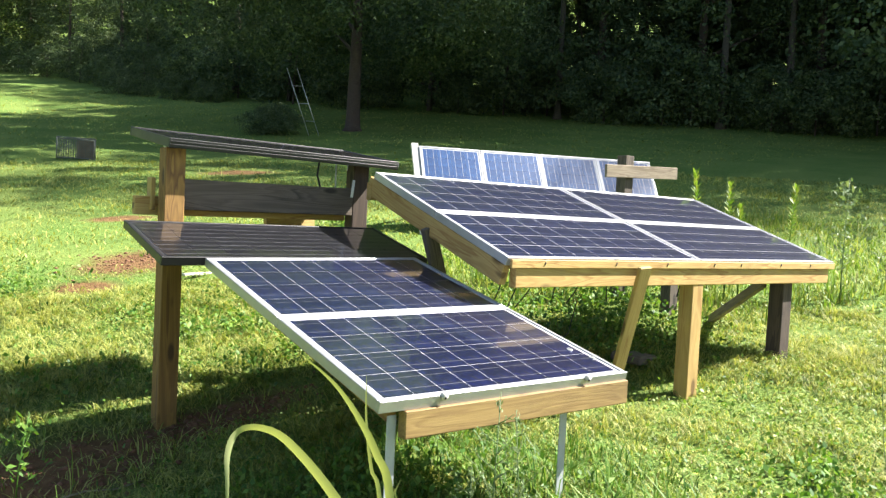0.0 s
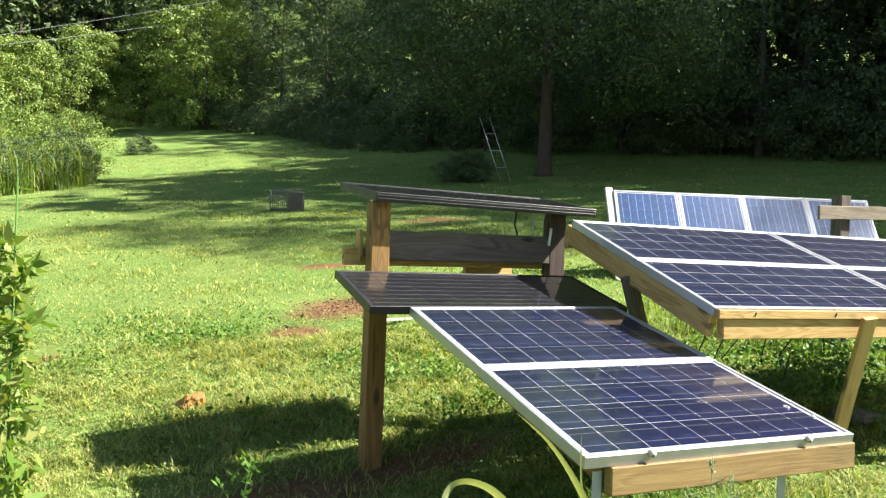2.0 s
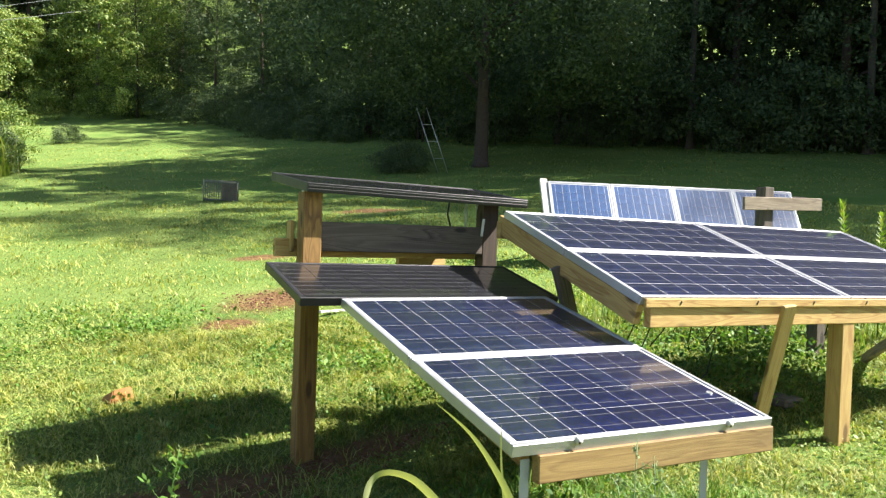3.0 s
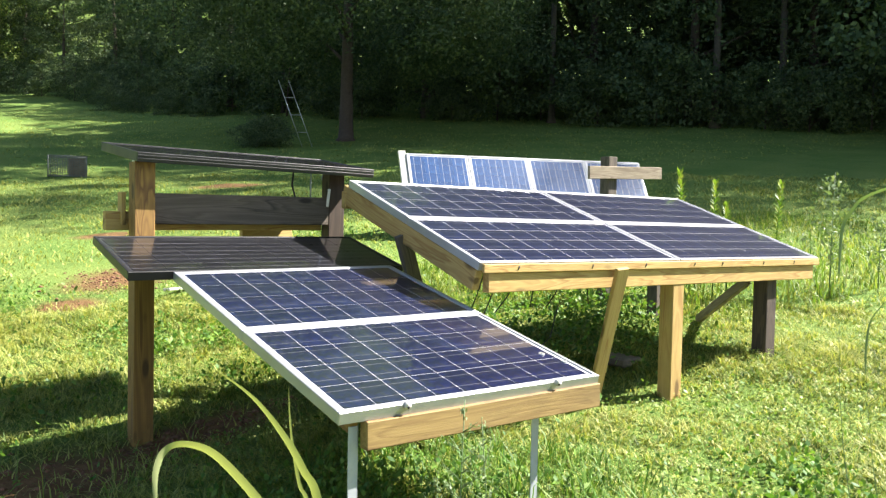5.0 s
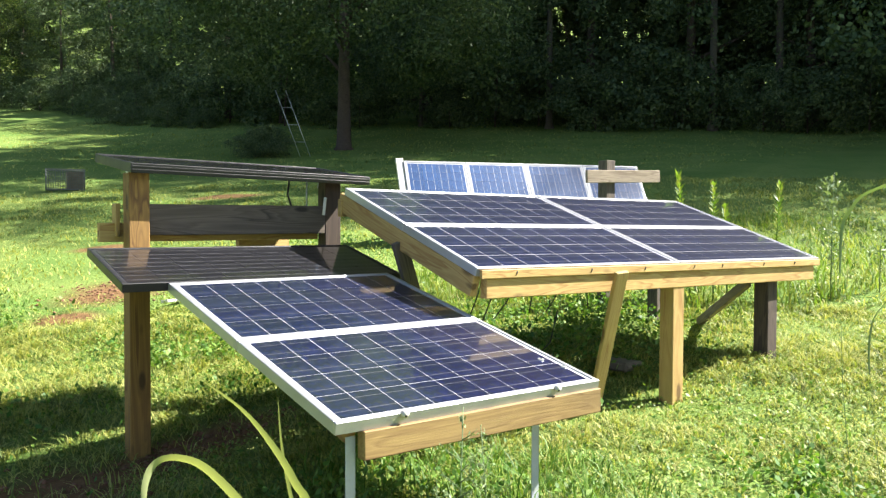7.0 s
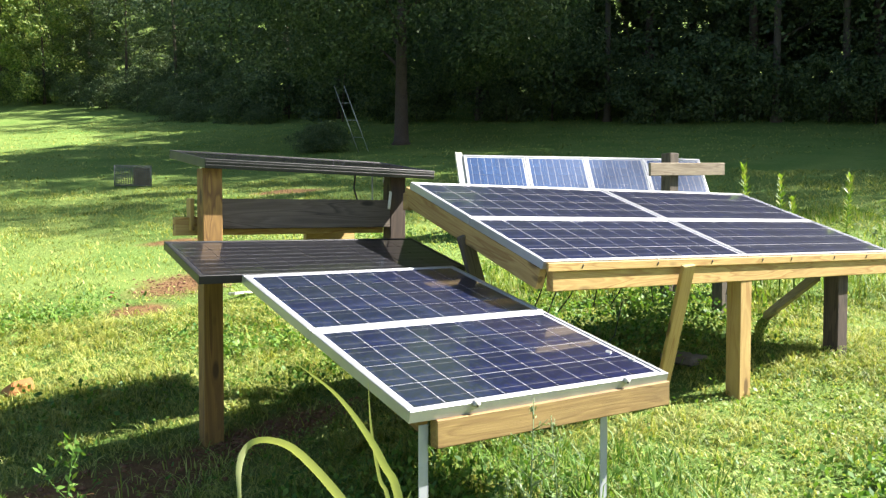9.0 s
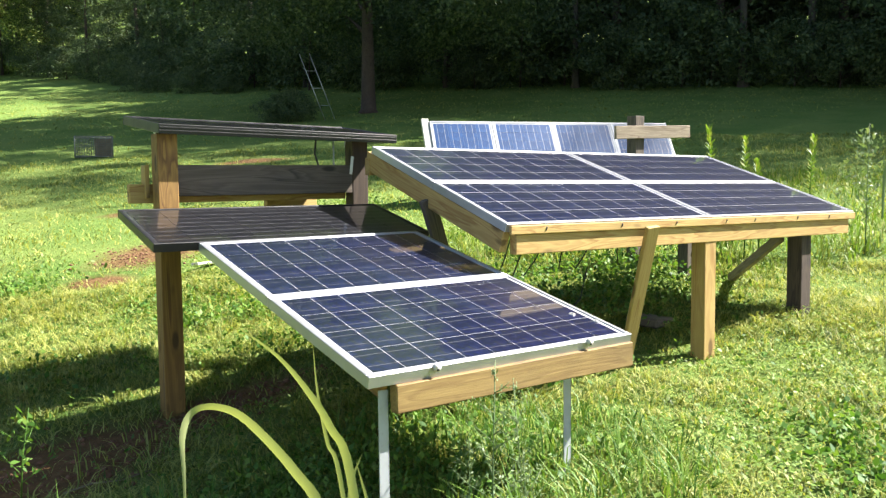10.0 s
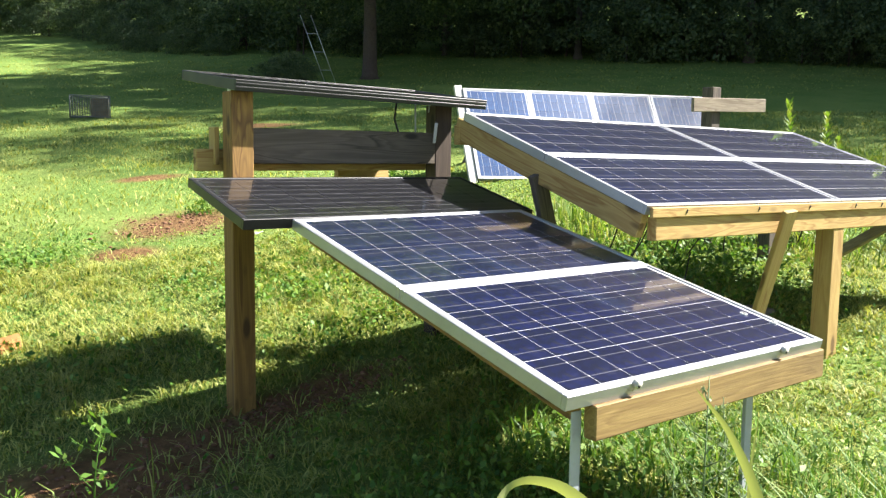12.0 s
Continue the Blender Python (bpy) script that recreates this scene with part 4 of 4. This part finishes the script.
def scatter(n, x0, x1, y0, y1, rng):
    return rng.uniform(x0, x1, n), rng.uniform(y0, y1, n)


def lawn(name, n, box, keep, height, width, lean, mat, label):
    x, y = scatter(n, *box, rng)
    tuft = 0.5 + 0.5 * np.sin(3.1 * x + 1.3 * np.sin(2.3 * y)) * np.sin(2.7 * y + 1.1 * np.sin(1.9 * x))
    ok = keep(x, y) & (rng.uniform(0, 1, n) > bare(x, y) * 0.93) & (rng.uniform(0, 1, n) < 0.45 + 0.55 * tuft)
    x, y, tuft = x[ok], y[ok], tuft[ok]
    fine = np.sin(11.3 * x + 2.1 * np.sin(7.7 * y)) * np.sin(9.7 * y + 2.3 * np.sin(8.9 * x)) + 0.6 * np.sin(23 * x - 5 * y) * np.sin(19 * y + 6 * x)
    h = height * rng.uniform(0.4, 1.3, len(x)) * (0.5 + 0.6 * tuft) * np.clip(0.95 + 0.55 * fine, 0.45, 1.8)
    me = blades(name, x, y, h, width * rng.uniform(0.6, 1.3, len(x)), lean, mat, rng)
    return tagged(new(name, me), label, "grass", kind="stuff")


dist = lambda x, y: np.hypot(x - 0.1, y - 0.2)
lawn("lawn_grass", 340000, (-0.9, 6.2, 1.0, 6.6), lambda x, y: (dist(x, y) > 1.2) & (dist(x, y) < 6.5), 0.050, 0.0052, 1.9, GRASS, "short uneven lawn grass around the stands")
lawn("lawn_grass", 160000, (-3.5, 14, 3, 15), lambda x, y: (dist(x, y) >= 6.3) & (dist(x, y) < 15), 0.042, 0.010, 1.7, GRASS, "short lawn grass in sun and shade")
lawn("lawn_grass", 90000, (-8, 24, 10, 46), lambda x, y: (dist(x, y) >= 14.6) & (dist(x, y) < 34), 0.035, 0.022, 1.8, GRASS, "distant lawn grass")

lawn("tall_grass", 9000, (4.9, 9.5, 3.3, 6.2), lambda x, y: x > 4.6 + 0.5 * (y - 3.3), 0.13, 0.009, 0.9, TALL_GRASS, "tall bright grass beyond the timber rack")
lawn("tall_grass", 3500, (2.6, 4.6, 4.5, 6.0), lambda x, y: x > 0, 0.17, 0.009, 0.8, TALL_GRASS, "tall bright grass behind the timber rack")
lawn("tall_grass", 2600, (-0.2, 3.6, 1.7, 4.9), lambda x, y: dist(x, y) > 1.8, 0.13, 0.004, 1.0, TALL_GRASS, "stray long grass stems under the stands")
lawn("tall_grass", 12000, (-4.5, 0.6, 21.5, 27.5), lambda x, y: np.hypot((x + 1.6) / 2.3, (y - 24.5) / 3) < 1, 0.95, 0.026, 0.7, TALL_GRASS, "tall reedy grass clump at the lawn's side")

lawn("tall_grass", 12000, (0.3, 2.9, 1.75, 3.3), lambda x, y: (dist(x, y) > 1.7) & (np.hypot((x - 1.5) / 1.25, (y - 2.35) / 0.75) < 1), 0.115, 0.0060, 1.0, WEED, "longer uncut grass below the low stand")
lawn("dry_grass", 26000, (-0.9, 6.0, 1.6, 7.0), lambda x, y: (np.sin(2.9 * x + 1.7 * y) * np.sin(3.7 * y - 1.1 * x + 0.6) > 0.12) & (dist(x, y) > 1.6), 0.030, 0.004, 2.4, STRAW, "dry straw-coloured clippings lying in the lawn")


def ground_leaves(name, n, spots, size, mat, label, tall=0.07):
    """Low broad leaves in patches."""
    x = np.concatenate([rng.normal(cx, r, n) for cx, cy, r in spots])
    y = np.concatenate([rng.normal(cy, r, n) for cx, cy, r in spots])
    z = ground_z(x, y) + rng.uniform(0.01, tall, len(x))
    me = mesh_np(name, *leaf_quads(np.stack([x, y, z], 1), size, rng, 2.5, 0.6), mat)
    return tagged(new(name, me), label, "weeds", kind="stuff")


ground_leaves("low_weeds", 420, [(3.0, 1.85, 0.25), (3.4, 2.3, 0.35), (2.6, 3.9, 0.4), (1.7, 5.6, 0.35), (2.2, 5.2, 0.3), (1.3, 2.9, 0.35), (2.0, 2.9, 0.4), (4.2, 3.4, 0.4), (0.7, 5.6, 0.4), (3.2, 4.4, 0.35), (1.5, 4.5, 0.2)], 0.024, WEED, "low broad-leaved weeds in the lawn")
ground_leaves("low_weeds", 150, [(3.05, 1.72, 0.13), (3.2, 1.88, 0.11), (2.9, 1.62, 0.10), (2.2, 5.1, 0.16), (1.8, 5.5, 0.14), (2.6, 4.9, 0.12)], 0.034, WEED, "leafy low weed clumps in the lawn")

ground_leaves("low_weeds", 700, [(2.9, 3.5, 0.28), (3.4, 3.8, 0.3), (3.9, 3.7, 0.28), (4.3, 3.9, 0.25), (3.1, 4.2, 0.3), (3.7, 4.3, 0.3), (4.5, 4.3, 0.25), (2.5, 3.3, 0.2)], 0.034, WEED, "leafy weeds growing in the shade under the rack", 0.15)
ground_leaves("low_weeds", 500, [(1.6, 2.5, 0.22), (2.0, 2.4, 0.2), (1.3, 2.6, 0.2), (1.85, 2.75, 0.25)], 0.03, WEED, "leafy weeds growing in the shade under the low stand", 0.10)

ground_leaves("low_weeds", 240, [(1.85, 4.22, 0.10), (2.05, 4.30, 0.13), (2.28, 4.36, 0.13), (2.5, 4.32, 0.13)], 0.026, WEED, "broad-leaved weeds growing behind the timber frame", 0.13)

ground_leaves("low_weeds", 260, [(rng.uniform(-0.6, 4.5), rng.uniform(4.6, 8.0), rng.uniform(0.08, 0.25)) for _ in range(26)], 0.032, WEED, "scattered leafy weed patches in the lawn", 0.09)


cx, cy = scatter(100000, -0.9, 6.2, 1.0, 7.5, rng)
thick = np.sin(2.3 * cx + 1.7 * np.sin(1.9 * cy)) * np.sin(2.9 * cy + 1.3 * np.sin(2.1 * cx)) + 0.5 * np.sin(7.1 * cx + 2 * np.sin(6.3 * cy)) * np.sin(6.7 * cy)
ok = (rng.uniform(-0.9, 1.0, len(cx)) < thick) & (rng.uniform(0, 1, len(cx)) > bare(cx, cy)) & (dist(cx, cy) > 1.3)
cx, cy, thick = cx[ok], cy[ok], thick[ok]
cz = ground_z(cx, cy) + rng.uniform(0.008, 0.035, len(cx)) * (1.2 + 0.8 * thick)
tilt = rng.normal(size=(len(cx), 3)) * 0.45 + np.array([0, 0, 1.0])
tagged(new("clover", mesh_np("clover", *leaf_quads(np.stack([cx, cy, cz], 1), 0.017, rng, slim=0.75, facing=tilt), CLOVER)), "low clover and broad-leaved weeds among the lawn grass", "weeds", kind="stuff")


def clods(name, n, spots, label):
    """Crumbs of soil: small squashed six-pointed lumps."""
    v, f = [], []
    tri = [(0, 2, 4), (2, 1, 4), (1, 3, 4), (3, 0, 4), (2, 0, 5), (1, 2, 5), (3, 1, 5), (0, 3, 5)]
    for cx, cy, a, w, turn in spots:
        for _ in range(n):
            r1, r2 = rng.normal(0, 0.5, 2)
            c, sn = math.cos(radians(turn)), math.sin(radians(turn))
            x, y = cx + r1 * a * c - r2 * w * sn, cy + r1 * a * sn + r2 * w * c
            z, q = gz(x, y), 0.004 + 0.016 * rng.uniform() ** 3
            o = len(v)
            for d in ((1, 0, 0), (-1, 0, 0), (0, 1, 0), (0, -1, 0), (0, 0, 0.7), (0, 0, -0.7)):
                v.append((x + d[0] * q * rng.uniform(0.6, 1.4), y + d[1] * q * rng.uniform(0.6, 1.4), z + d[2] * q + 0.002))
            f += [(o + i, o + j, o + k) for i, j, k in tri]
    return tagged(new(name, mesh_np(name, v, f, EARTH)), label, "soil", kind="stuff")


clods("soil_clods", 420, [DIRT[0], DIRT[1], DIRT[3]], "crumbs of red-brown soil on the bare patches")
